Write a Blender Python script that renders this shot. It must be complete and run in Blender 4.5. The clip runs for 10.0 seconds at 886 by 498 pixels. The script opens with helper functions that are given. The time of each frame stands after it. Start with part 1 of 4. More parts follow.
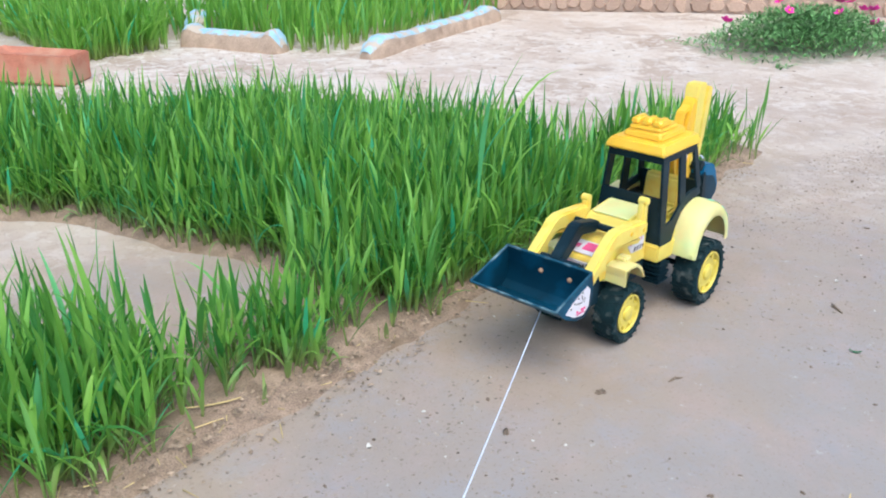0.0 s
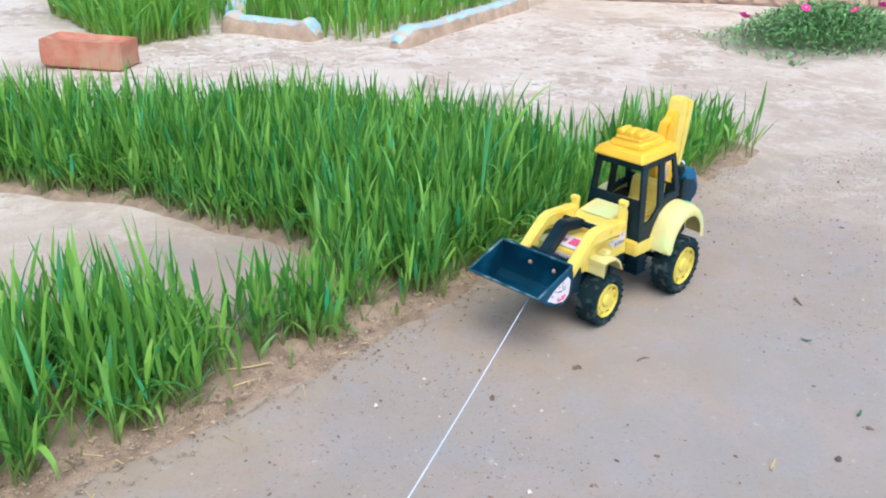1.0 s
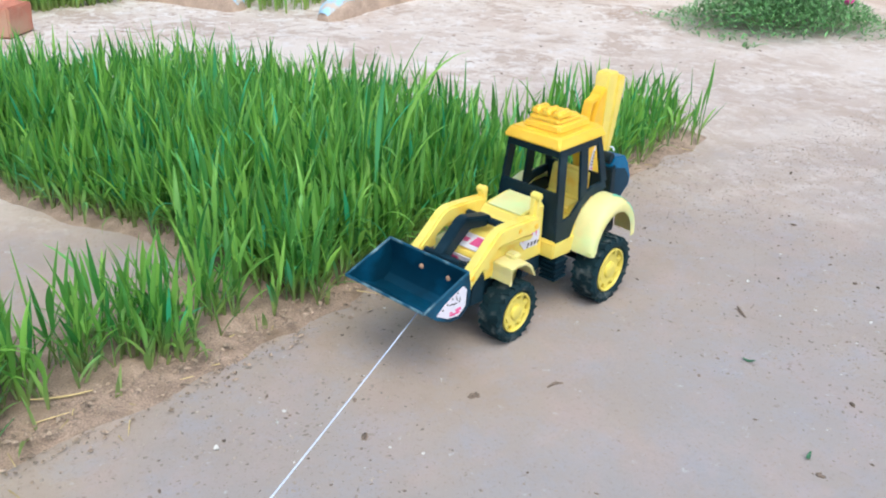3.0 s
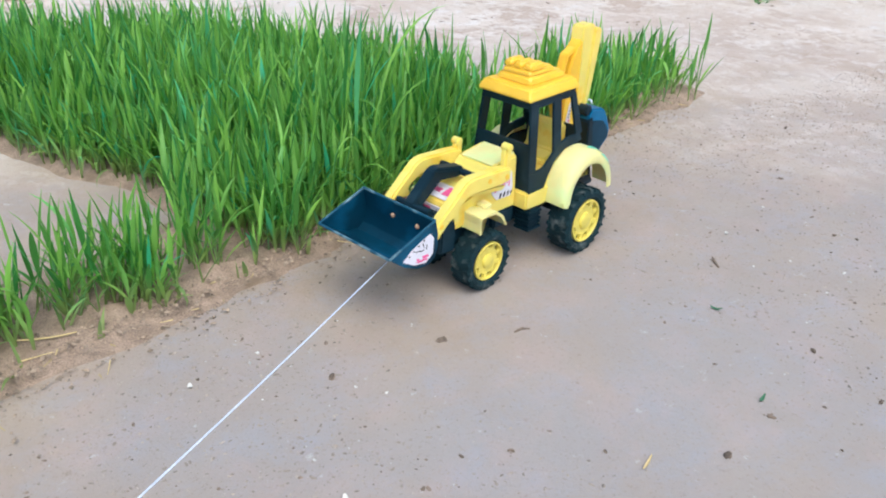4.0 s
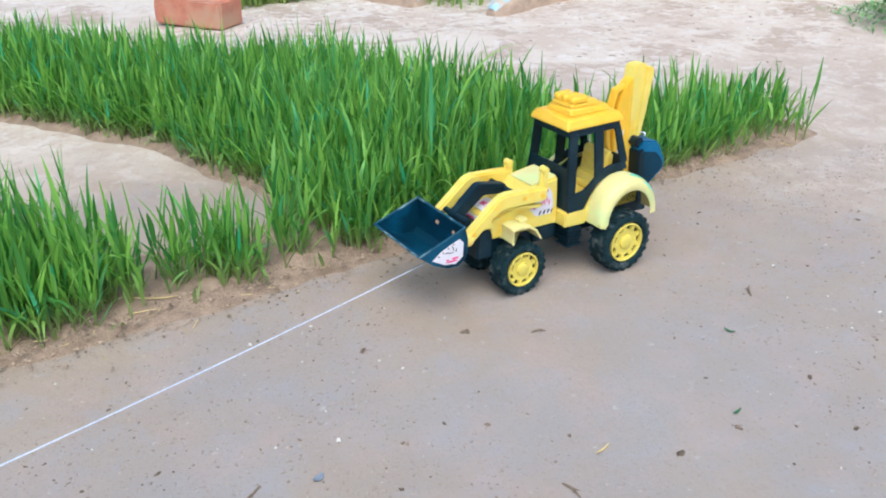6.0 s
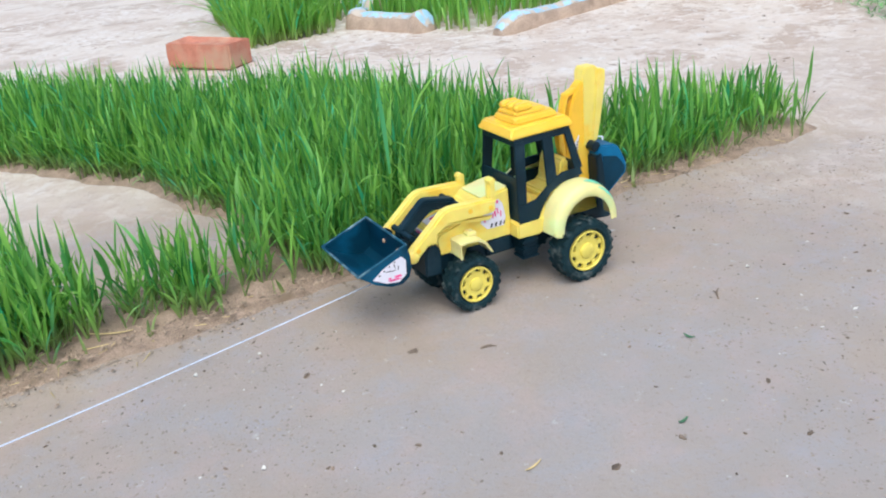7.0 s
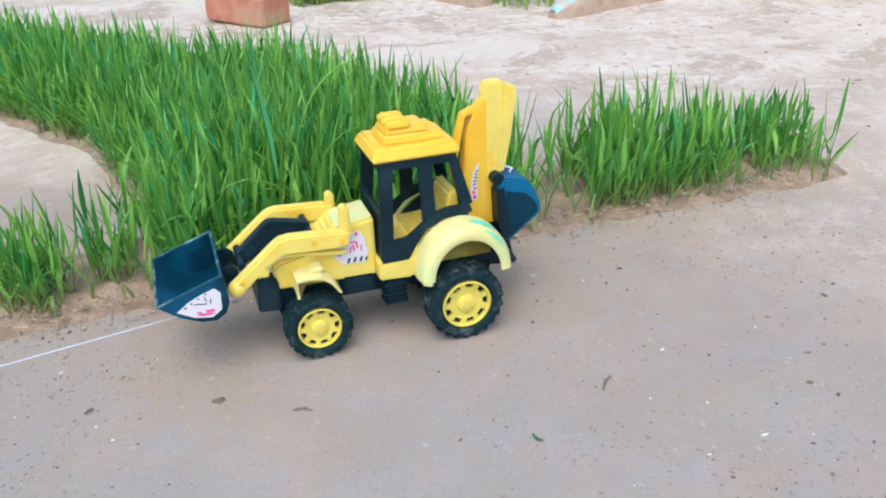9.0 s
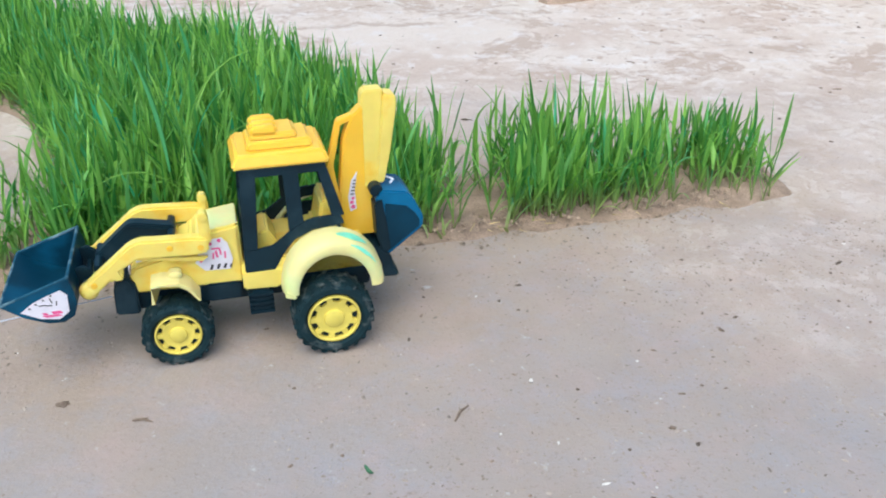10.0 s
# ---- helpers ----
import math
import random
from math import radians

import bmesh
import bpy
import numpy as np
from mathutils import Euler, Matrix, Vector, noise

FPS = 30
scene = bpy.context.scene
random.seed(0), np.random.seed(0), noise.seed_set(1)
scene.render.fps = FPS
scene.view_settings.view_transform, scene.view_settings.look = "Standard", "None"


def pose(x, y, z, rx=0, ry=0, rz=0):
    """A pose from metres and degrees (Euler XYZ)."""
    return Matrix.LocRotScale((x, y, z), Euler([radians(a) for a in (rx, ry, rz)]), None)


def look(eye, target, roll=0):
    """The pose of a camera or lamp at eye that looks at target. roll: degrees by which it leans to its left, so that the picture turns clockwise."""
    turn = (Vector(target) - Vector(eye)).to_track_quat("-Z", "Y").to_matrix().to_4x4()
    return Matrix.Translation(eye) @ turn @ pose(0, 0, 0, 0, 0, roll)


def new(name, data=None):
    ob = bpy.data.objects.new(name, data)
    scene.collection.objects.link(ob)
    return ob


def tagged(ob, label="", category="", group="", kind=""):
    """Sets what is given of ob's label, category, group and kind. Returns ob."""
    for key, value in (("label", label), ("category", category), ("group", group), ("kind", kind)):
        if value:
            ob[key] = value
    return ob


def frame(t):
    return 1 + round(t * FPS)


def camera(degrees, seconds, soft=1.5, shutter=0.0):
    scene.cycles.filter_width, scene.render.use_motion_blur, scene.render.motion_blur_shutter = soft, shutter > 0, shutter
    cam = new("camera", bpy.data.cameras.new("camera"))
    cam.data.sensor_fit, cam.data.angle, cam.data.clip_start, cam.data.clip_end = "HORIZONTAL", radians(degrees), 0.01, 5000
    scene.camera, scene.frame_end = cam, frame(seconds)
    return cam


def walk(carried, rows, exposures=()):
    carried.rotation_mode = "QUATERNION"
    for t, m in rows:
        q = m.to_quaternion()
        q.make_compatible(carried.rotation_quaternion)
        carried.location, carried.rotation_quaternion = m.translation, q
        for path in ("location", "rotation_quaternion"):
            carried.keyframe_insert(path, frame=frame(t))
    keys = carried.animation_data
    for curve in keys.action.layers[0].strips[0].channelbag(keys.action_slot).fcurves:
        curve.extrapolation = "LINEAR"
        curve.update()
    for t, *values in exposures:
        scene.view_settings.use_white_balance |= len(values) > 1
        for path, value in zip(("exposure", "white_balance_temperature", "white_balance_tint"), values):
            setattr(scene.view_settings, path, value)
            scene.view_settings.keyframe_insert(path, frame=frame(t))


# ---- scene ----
cam = camera(55.0, 10.0, soft=2.0)
PATH = [
    (0, (0.923, 0.543, 0.506), (-0.273, -0.855, -0.28), 0.7),
    (0.5, (0.919, 0.611, 0.559), (-0.206, -0.825, -0.26), 0.2),
    (1, (0.982, 0.669, 0.59), (-0.141, -0.756, -0.253), 1.3),
    (1.5, (0.957, 0.663, 0.563), (-0.204, -0.745, -0.254), 0.7),
    (2, (0.852, 0.631, 0.551), (-0.288, -0.772, -0.303), 1.7),
    (2.5, (0.848, 0.588, 0.518), (-0.353, -0.775, -0.318), 4.2),
    (2.7, (0.827, 0.579, 0.519), (-0.373, -0.782, -0.322), 3.9),
    (3.8, (0.753, 0.627, 0.55), (-0.37, -0.715, -0.419), 1.4),
    (4, (0.76, 0.648, 0.527), (-0.347, -0.719, -0.424), 2.1),
    (4.5, (0.705, 0.718, 0.572), (-0.195, -0.754, -0.441), 3.3),
    (5, (0.698, 0.804, 0.597), (-0.027, -0.777, -0.39), 2.7),
    (5.5, (0.737, 0.845, 0.595), (-0.04, -0.717, -0.383), 3.9),
    (5.7, (0.707, 0.866, 0.581), (-0.041, -0.735, -0.355), 2.0),
    (6.8, (0.582, 0.876, 0.559), (-0.101, -0.794, -0.304), -4.6),
    (7, (0.525, 0.914, 0.541), (-0.074, -0.804, -0.289), -5.6),
    (7.5, (0.482, 0.856, 0.55), (-0.094, -0.855, -0.311), -2.5),
    (8, (0.402, 0.85, 0.559), (-0.011, -0.878, -0.357), -3.6),
    (8.5, (0.295, 0.825, 0.528), (-0.077, -0.925, -0.366), -3.4),
    (9, (0.173, 0.806, 0.524), (-0.149, -0.956, -0.365), -2.0),
    (9.5, (0.121, 0.818, 0.504), (-0.182, -0.966, -0.348), -0.0),
    (10, (-0.01, 0.778, 0.549), (-0.25, -0.963, -0.405), 0.3),
]
walk(cam, [(t, look(eye, target, roll)) for t, eye, target, roll in PATH], [(0, 0.75, 6150, 3), (10, 0.68, 6150, 2)])

# ---- light ----
world = bpy.data.worlds.new("sky")
scene.world = world
world.use_nodes = True
_n = world.node_tree.nodes
_sky = _n.new("ShaderNodeTexSky")
_sky.sky_type, _sky.sun_disc = "NISHITA", False
_sky.sun_elevation, _sky.sun_rotation = radians(58), radians(21)
_sky.dust_density, _sky.air_density = 3.0, 1.0
world.node_tree.links.new(_sky.outputs[0], _n["Background"].inputs[0])
_n["Background"].inputs[1].default_value = 0.13
sun = new("sun", bpy.data.lights.new("sun", "SUN"))
sun.data.energy, sun.data.angle, sun.data.color = 1.3, radians(60), (1, 0.95, 0.87)
sun.matrix_world = look((0.5, 1.3, 2.4), (0, 0, 0))


# ---- materials ----
def mat(name, color, rough=0.5, vary=0.15, size=40.0, bump=0.0, bump_size=200.0, metal=0.0, gloss=0.4, soft=0.0, island=0.0,
        per_object=0.0, blotch=None, blotch_size=6.0, blotch_at=(0.5, 0.6), grain=0.0):
    """A principled material: colour varied by noise at two scales, an optional blotch colour and fine relief."""
    m = bpy.data.materials.new(name)
    m.use_nodes = True
    t = m.node_tree
    b = t.nodes["Principled BSDF"]
    b.inputs["Roughness"].default_value = rough
    b.inputs["Metallic"].default_value = metal
    b.inputs["Specular IOR Level"].default_value = gloss
    if soft:
        b.inputs["Subsurface Weight"].default_value = soft
        b.inputs["Subsurface Radius"].default_value = (0.005, 0.003, 0.001)
        b.inputs["Subsurface Scale"].default_value = 1.0
    co = t.nodes.new("ShaderNodeTexCoord").outputs["Object"]

    def noise_tex(scale, detail=4.0):
        n = t.nodes.new("ShaderNodeTexNoise")
        n.inputs["Scale"].default_value, n.inputs["Detail"].default_value = scale, detail
        t.links.new(co, n.inputs["Vector"])
        return n.outputs["Fac"]

    def mixed(a, c, fac, mode="MIX"):
        x = t.nodes.new("ShaderNodeMix")
        x.data_type, x.blend_type = "RGBA", mode
        for sock, v in ((x.inputs[6], a), (x.inputs[7], c), (x.inputs[0], fac)):
            if hasattr(v, "is_linked"):
                t.links.new(v, sock)
            else:
                sock.default_value = v
        return x.outputs[2]

    def ramp(fac, lo, hi):
        r = t.nodes.new("ShaderNodeMapRange")
        r.inputs[1].default_value, r.inputs[2].default_value = lo, hi
        t.links.new(fac, r.inputs[0])
        return r.outputs[0]

    dark = tuple(c * (1 - vary) for c in color) + (1,)
    light = tuple(min(1, c * (1 + vary)) for c in color) + (1,)
    col = mixed(dark, light, ramp(noise_tex(size), 0.3, 0.7))
    if grain:
        fine = mixed((1 - grain,) * 3 + (1,), (1 + grain,) * 3 + (1,), ramp(noise_tex(size * 14, 2), 0.3, 0.7))
        col = mixed(col, fine, 1.0, "MULTIPLY")
    if blotch:
        col = mixed(col, (*blotch, 1), ramp(noise_tex(blotch_size, 6), *blotch_at))
    if island or per_object:
        if island:
            rnd = t.nodes.new("ShaderNodeNewGeometry").outputs["Random Per Island"]
        else:
            rnd = t.nodes.new("ShaderNodeObjectInfo").outputs["Random"]
        k = island or per_object
        col = mixed(col, mixed((1 - k, 1 - k, 1 - k, 1), (1 + k, 1 + k, 1 + k, 1), rnd), 1.0, "MULTIPLY")
    t.links.new(col, b.inputs["Base Color"])
    if bump:
        bp = t.nodes.new("ShaderNodeBump")
        bp.inputs["Strength"].default_value, bp.inputs["Distance"].default_value = bump, 0.002
        t.links.new(noise_tex(bump_size, 6), bp.inputs["Height"])
        t.links.new(bp.outputs[0], b.inputs["Normal"])
    return m


def sand_material():
    """Trodden sandy plaster: beige with damp brown, whitish crust and faint blue-grey patches."""
    m = bpy.data.materials.new("trodden_sand")
    m.use_nodes = True
    t = m.node_tree
    b = t.nodes["Principled BSDF"]
    b.inputs["Roughness"].default_value = 0.9
    co = t.nodes.new("ShaderNodeTexCoord").outputs["Object"]

    def tex(scale, detail, rough=0.55, dist=0.0, shift=0.0):
        mp = t.nodes.new("ShaderNodeMapping")
        mp.inputs["Location"].default_value = (shift, shift * 0.7, 0)
        n = t.nodes.new("ShaderNodeTexNoise")
        n.inputs["Scale"].default_value, n.inputs["Detail"].default_value = scale, detail
        n.inputs["Roughness"].default_value, n.inputs["Distortion"].default_value = rough, dist
        t.links.new(co, mp.inputs[0])
        t.links.new(mp.outputs[0], n.inputs["Vector"])
        return n.outputs["Fac"]

    def ramp(fac, lo, hi, top=1.0):
        r = t.nodes.new("ShaderNodeMapRange")
        r.inputs[1].default_value, r.inputs[2].default_value, r.inputs[4].default_value = lo, hi, top
        t.links.new(fac, r.inputs[0])
        return r.outputs[0]

    def mixed(a, c, fac):
        x = t.nodes.new("ShaderNodeMix")
        x.data_type = "RGBA"
        for sock, v in ((x.inputs[6], a), (x.inputs[7], c), (x.inputs[0], fac)):
            if hasattr(v, "is_linked"):
                t.links.new(v, sock)
            else:
                sock.default_value = v
        return x.outputs[2]

    def times(a, c):
        x = t.nodes.new("ShaderNodeMath")
        x.operation = "MULTIPLY"
        t.links.new(a, x.inputs[0])
        t.links.new(c, x.inputs[1])
        return x.outputs[0]

    warp = t.nodes.new("ShaderNodeTexNoise")
    warp.inputs["Scale"].default_value, warp.inputs["Detail"].default_value = 1.6, 5
    t.links.new(co, warp.inputs["Vector"])
    off = t.nodes.new("ShaderNodeVectorMath")
    off.operation = "MULTIPLY_ADD"
    off.inputs[1].default_value = (1.1, 0.55, 0)
    t.links.new(warp.outputs["Color"], off.inputs[0])
    half = t.nodes.new("ShaderNodeVectorMath")
    half.inputs[1].default_value = (-0.55, -0.275, 0)
    t.links.new(co, half.inputs[0])
    t.links.new(half.outputs[0], off.inputs[2])
    sep = t.nodes.new("ShaderNodeSeparateXYZ")
    t.links.new(off.outputs[0], sep.inputs[0])
    back = ramp(sep.outputs["Y"], -0.48, -1.05)          # the drier, paler yard behind the grass and past its end
    side = ramp(sep.outputs["X"], -0.32, -1.4, 0.8)
    both = t.nodes.new("ShaderNodeMath")
    both.operation = "MAXIMUM"
    t.links.new(back, both.inputs[0])
    t.links.new(side, both.inputs[1])
    yard = both.outputs[0]
    col = mixed((0.357, 0.277, 0.218, 1), (0.399, 0.320, 0.263, 1), ramp(tex(9, 6), 0.35, 0.65))
    col = mixed(col, (0.329, 0.290, 0.282, 1), ramp(tex(3.2, 4, shift=4), 0.45, 0.7, 0.8))
    trod = ramp(sep.outputs["Y"], -0.14, 0.24)          # the greyer, harder middle of the path
    col = mixed(col, (0.331, 0.299, 0.290, 1), times(trod, ramp(tex(2.0, 4, shift=17), 0.25, 0.5, 0.6)))
    col = mixed(col, (0.315, 0.330, 0.372, 1), times(trod, ramp(tex(3.0, 8, 0.70, 0.5, 9), 0.46, 0.72, 0.45)))
    col = mixed(col, (0.315, 0.345, 0.430, 1), ramp(tex(13, 8, 0.75, 0.2, 23), 0.48, 0.74, 0.5))
    col = mixed(col, (0.450, 0.340, 0.325, 1), ramp(tex(12, 8, 0.75, 0.2, 29), 0.48, 0.74, 0.5))
    col = mixed(col, (0.535, 0.440, 0.385, 1), times(yard, ramp(tex(1.1, 3, shift=2), 0.2, 0.45)))
    col = mixed(col, (0.625, 0.550, 0.500, 1), times(yard, ramp(tex(2.8, 8, 0.62, 0.4, 13), 0.43, 0.55)))
    col = mixed(col, (0.420, 0.325, 0.270, 1), times(yard, ramp(tex(3.4, 9, 0.66, 0.4, 31), 0.545, 0.575, 0.8)))
    col = mixed(col, (0.640, 0.600, 0.590, 1), times(yard, ramp(tex(17, 9, 0.72, 0.2, 41), 0.54, 0.60, 0.75)))
    zone = ramp(tex(1.7, 4, shift=51), 0.40, 0.58)          # stretches where the crust has flaked into small chips
    chip = times(times(yard, zone), ramp(tex(34, 3, 0.55, 0.6, 57), 0.585, 0.60, 0.85))
    col = mixed(col, (0.400, 0.300, 0.245, 1), chip)
    col = mixed(col, (0.700, 0.660, 0.640, 1), times(times(yard, zone), ramp(tex(21, 6, 0.65, 0.4, 63), 0.55, 0.57, 0.7)))
    col = mixed(col, (0.560, 0.560, 0.580, 1), ramp(tex(46, 5, 0.7, 0.3, 7), 0.64, 0.74, 0.7))
    col = mixed(col, (0.220, 0.165, 0.130, 1), ramp(tex(60, 5, 0.65, 0.3, 3), 0.64, 0.75, 0.7))
    col = mixed(col, (0.255, 0.200, 0.160, 1), ramp(tex(230, 3, 0.65, 0.0, 5), 0.58, 0.74, 0.7))
    t.links.new(col, b.inputs["Base Color"])
    add = t.nodes.new("ShaderNodeMath")
    t.links.new(tex(420, 4, 0.7), add.inputs[0])
    t.links.new(ramp(tex(95, 6, 0.7, 0.3), 0.45, 0.85, 1.6), add.inputs[1])
    bp = t.nodes.new("ShaderNodeBump")
    bp.inputs["Strength"].default_value, bp.inputs["Distance"].default_value = 0.30, 0.003
    t.links.new(add.outputs[0], bp.inputs["Height"])
    t.links.new(bp.outputs[0], b.inputs["Normal"])
    return m


def blade_material(name, low, high, tip):
    """Grass blades: pale stems, green leaves, each blade a shade of its own, light shining through."""
    m = bpy.data.materials.new(name)
    m.use_nodes = True
    t = m.node_tree
    b = t.nodes["Principled BSDF"]
    b.inputs["Roughness"].default_value = 0.45
    g = t.nodes.new("ShaderNodeNewGeometry")
    r = t.nodes.new("ShaderNodeValToRGB")
    e = r.color_ramp.elements
    e[0].color, e[1].color = (*high, 1), (*tip, 1)
    mid = e.new(0.45)
    mid.color = tuple((p + q) * 0.5 for p, q in zip(high, tip)) + (1,)
    e.new(0.88).color = (*tip, 1)
    # a few blades coloured teal, painting in the grass's teal highlights
    e.new(0.94).color = (tip[0] * 0.22, tip[1] * 0.85, tip[2] * 2.6, 1)
    t.links.new(g.outputs["Random Per Island"], r.inputs[0])
    sep = t.nodes.new("ShaderNodeSeparateXYZ")
    t.links.new(g.outputs["Position"], sep.inputs[0])
    k = t.nodes.new("ShaderNodeMapRange")
    k.inputs[1].default_value, k.inputs[2].default_value = 0.0, 0.05
    t.links.new(sep.outputs["Z"], k.inputs[0])
    x = t.nodes.new("ShaderNodeMix")
    x.data_type = "RGBA"
    x.inputs[6].default_value = (*low, 1)
    t.links.new(k.outputs[0], x.inputs[0])
    t.links.new(r.outputs[0], x.inputs[7])
    t.links.new(x.outputs[2], b.inputs["Base Color"])
    tr = t.nodes.new("ShaderNodeBsdfTranslucent")
    t.links.new(x.outputs[2], tr.inputs[0])
    mx = t.nodes.new("ShaderNodeMixShader")
    mx.inputs[0].default_value = 0.42
    t.links.new(b.outputs[0], mx.inputs[1])
    t.links.new(tr.outputs[0], mx.inputs[2])
    t.links.new(mx.outputs[0], t.nodes["Material Output"].inputs[0])
    return m


SAND = sand_material()
SOIL = mat("loose_soil", (0.335, 0.245, 0.19), 0.95, 0.25, 40, 1.0, 220, grain=0.3, blotch=(0.25, 0.18, 0.13), blotch_size=22, blotch_at=(0.55, 0.7))
CLOD = mat("dry_clod", (0.185, 0.14, 0.11), 0.95, 0.35, 160, 0.6, 300, island=0.45)
CRUMB = mat("soil_crumb", (0.185, 0.14, 0.112), 0.95, 0.3, 160, 0.5, 300, island=0.5)
GRAVEL = mat("soil_grain", (0.31, 0.235, 0.18), 0.95, 0.3, 160, 0.5, 300, island=0.4)
SLATE = mat("blue_grey_flake", (0.20, 0.24, 0.31), 0.8, 0.15, 80)
SANDGRAIN = mat("sand_grain", (0.32, 0.27, 0.235), 0.95, 0.2, 120, island=0.3)
GRIT = mat("pale_grit", (0.52, 0.50, 0.48), 0.85, 0.2, 120, island=0.3)
BLADE = blade_material("wheat_leaf", (0.36, 0.40, 0.17), (0.055, 0.258, 0.056), (0.315, 0.615, 0.110))
BLADE_FAR = blade_material("far_wheat_leaf", (0.38, 0.46, 0.15), (0.13, 0.36, 0.05), (0.30, 0.58, 0.10))
STRAW = mat("dry_straw", (0.52, 0.40, 0.20), 0.7, 0.25, 60, island=0.3)
# orange patches in YELLOW paint in the warm shading of translucent plastic
YELLOW = mat("pale_yellow_plastic", (0.81, 0.66, 0.155), 0.38, 0.08, 25, 0.08, 300, blotch=(0.84, 0.52, 0.045), blotch_size=24, blotch_at=(0.55, 0.72), soft=0.25)
FADED = mat("faded_yellow_plastic", (0.76, 0.69, 0.31), 0.42, 0.08, 30, 0.08, 300, blotch=(0.62, 0.74, 0.36), blotch_size=18, blotch_at=(0.5, 0.72), soft=0.25)
ORANGE = mat("golden_yellow_plastic", (0.86, 0.52, 0.045), 0.34, 0.07, 25, 0.06, 300, blotch=(0.86, 0.58, 0.09), blotch_size=14, blotch_at=(0.5, 0.75), soft=0.25)
RIM = mat("yellow_rim_plastic", (0.72, 0.60, 0.12), 0.36, 0.1, 60, 0.05, 300)
BLACK = mat("black_plastic", (0.005, 0.020, 0.032), 0.42, 0.25, 30, 0.05, 300, blotch=(0.020, 0.042, 0.058), blotch_size=30, blotch_at=(0.54, 0.78), gloss=0.22)
# BLUE is a bluish black, lifted further to include sky reflected on the lip
BLUE = mat("blue_black_plastic", (0.003, 0.034, 0.066), 0.4, 0.2, 30, 0.05, 300, blotch=(0.008, 0.10, 0.20), blotch_size=16, blotch_at=(0.52, 0.75), gloss=0.18)
REAR_BLUE = mat("blue_plastic", (0.008, 0.12, 0.26), 0.4, 0.2, 30, 0.05, 300, blotch=(0.004, 0.03, 0.06), blotch_size=18, blotch_at=(0.5, 0.7), gloss=0.18)
TYRE = mat("dusty_black_tyre", (0.007, 0.026, 0.034), 0.75, 0.3, 60, 0.3, 400, blotch=(0.13, 0.15, 0.15), blotch_size=75, blotch_at=(0.54, 0.76), gloss=0.2)
WHITE = mat("white_sticker_paper", (0.72, 0.70, 0.79), 0.5, 0.06, 90)
PINK = mat("pink_sticker_ink", (0.72, 0.10, 0.28), 0.5, 0.1, 90)
INK = mat("dark_sticker_ink", (0.03, 0.03, 0.04), 0.5, 0.1, 90)
WORN = mat("worn_blue_edge", (0.012, 0.07, 0.12), 0.5, 0.2, 60, blotch=(0.22, 0.34, 0.39), blotch_size=45, blotch_at=(0.48, 0.68), gloss=0.18)
TAN = mat("tan_plastic_pin", (0.50, 0.31, 0.20), 0.5, 0.1, 90)
TEAL = mat("teal_paint_smear", (0.22, 0.72, 0.52), 0.5, 0.12, 120)
STRING = mat("white_thread", (0.70, 0.76, 0.95), 0.8, 0.1, 400, 0.5, 900)
BRICK = mat("red_clay_brick", (0.50, 0.20, 0.135), 0.92, 0.2, 22, 0.7, 160, grain=0.12, blotch=(0.48, 0.29, 0.20), blotch_size=12, blotch_at=(0.45, 0.65))
MUD = mat("mud_plaster", (0.44, 0.33, 0.26), 0.95, 0.18, 16, 0.8, 90, grain=0.15, blotch=(0.30, 0.22, 0.17), blotch_size=14, blotch_at=(0.58, 0.7))
LIME = mat("pale_blue_limewash", (0.34, 0.55, 0.72), 0.85, 0.15, 30, 0.4, 140, blotch=(0.52, 0.44, 0.38), blotch_size=26, blotch_at=(0.48, 0.58))
STONE = mat("wall_stone", (0.50, 0.36, 0.29), 0.9, 0.2, 14, 0.6, 90, per_object=0.18)
MORTAR = mat("wall_mortar", (0.42, 0.32, 0.27), 0.95, 0.2, 20, 0.6, 120)
LEAF = mat("bed_leaf", (0.15, 0.33, 0.12), 0.5, 0.2, 30, island=0.5)
SCRAP = mat("withered_leaf", (0.05, 0.16, 0.08), 0.6, 0.2, 60)
PETAL = mat("magenta_petal", (0.78, 0.03, 0.36), 0.5, 0.12, 60)
BUD = mat("yellow_flower_centre", (0.8, 0.55, 0.05), 0.6, 0.1, 60)


# ---- mesh helpers ----
def part(name, bm, material, parent=None, label=""):
    me = bpy.data.meshes.new(name)
    bmesh.ops.recalc_face_normals(bm, faces=bm.faces)
    bm.to_mesh(me)
    bm.free()
    me.materials.append(material)
    ob = new(name, me)
    ob.parent = parent
    return tagged(ob, label)


def smooth(ob, angle=40):
    me = ob.data
    for p in me.polygons:
        p.use_smooth = True
    me.set_sharp_from_angle(angle=radians(angle))
    return ob


def bevelled(bm, r, seg=2):
    if r:
        bmesh.ops.bevel(bm, geom=list(bm.edges), offset=r, segments=seg, affect="EDGES", clamp_overlap=True)
    return bm


def prism(profile, y0, y1, r=0.0012, bm=None):
    """A plate whose outline lies in the x-z plane; y0 and y1 may be functions of z."""
    own = bmesh.new()
    f0 = y0 if callable(y0) else (lambda z: y0)
    f1 = y1 if callable(y1) else (lambda z: y1)
    a = [own.verts.new((x, f0(z), z)) for x, z in profile]
    b = [own.verts.new((x, f1(z), z)) for x, z in profile]
    own.faces.new(a)
    own.faces.new(b[::-1])
    n = len(a)
    for i in range(n):
        own.faces.new((a[i], b[i], b[(i + 1) % n], a[(i + 1) % n]))
    bmesh.ops.recalc_face_normals(own, faces=own.faces)
    bevelled(own, r)
    return merged(bm, own)


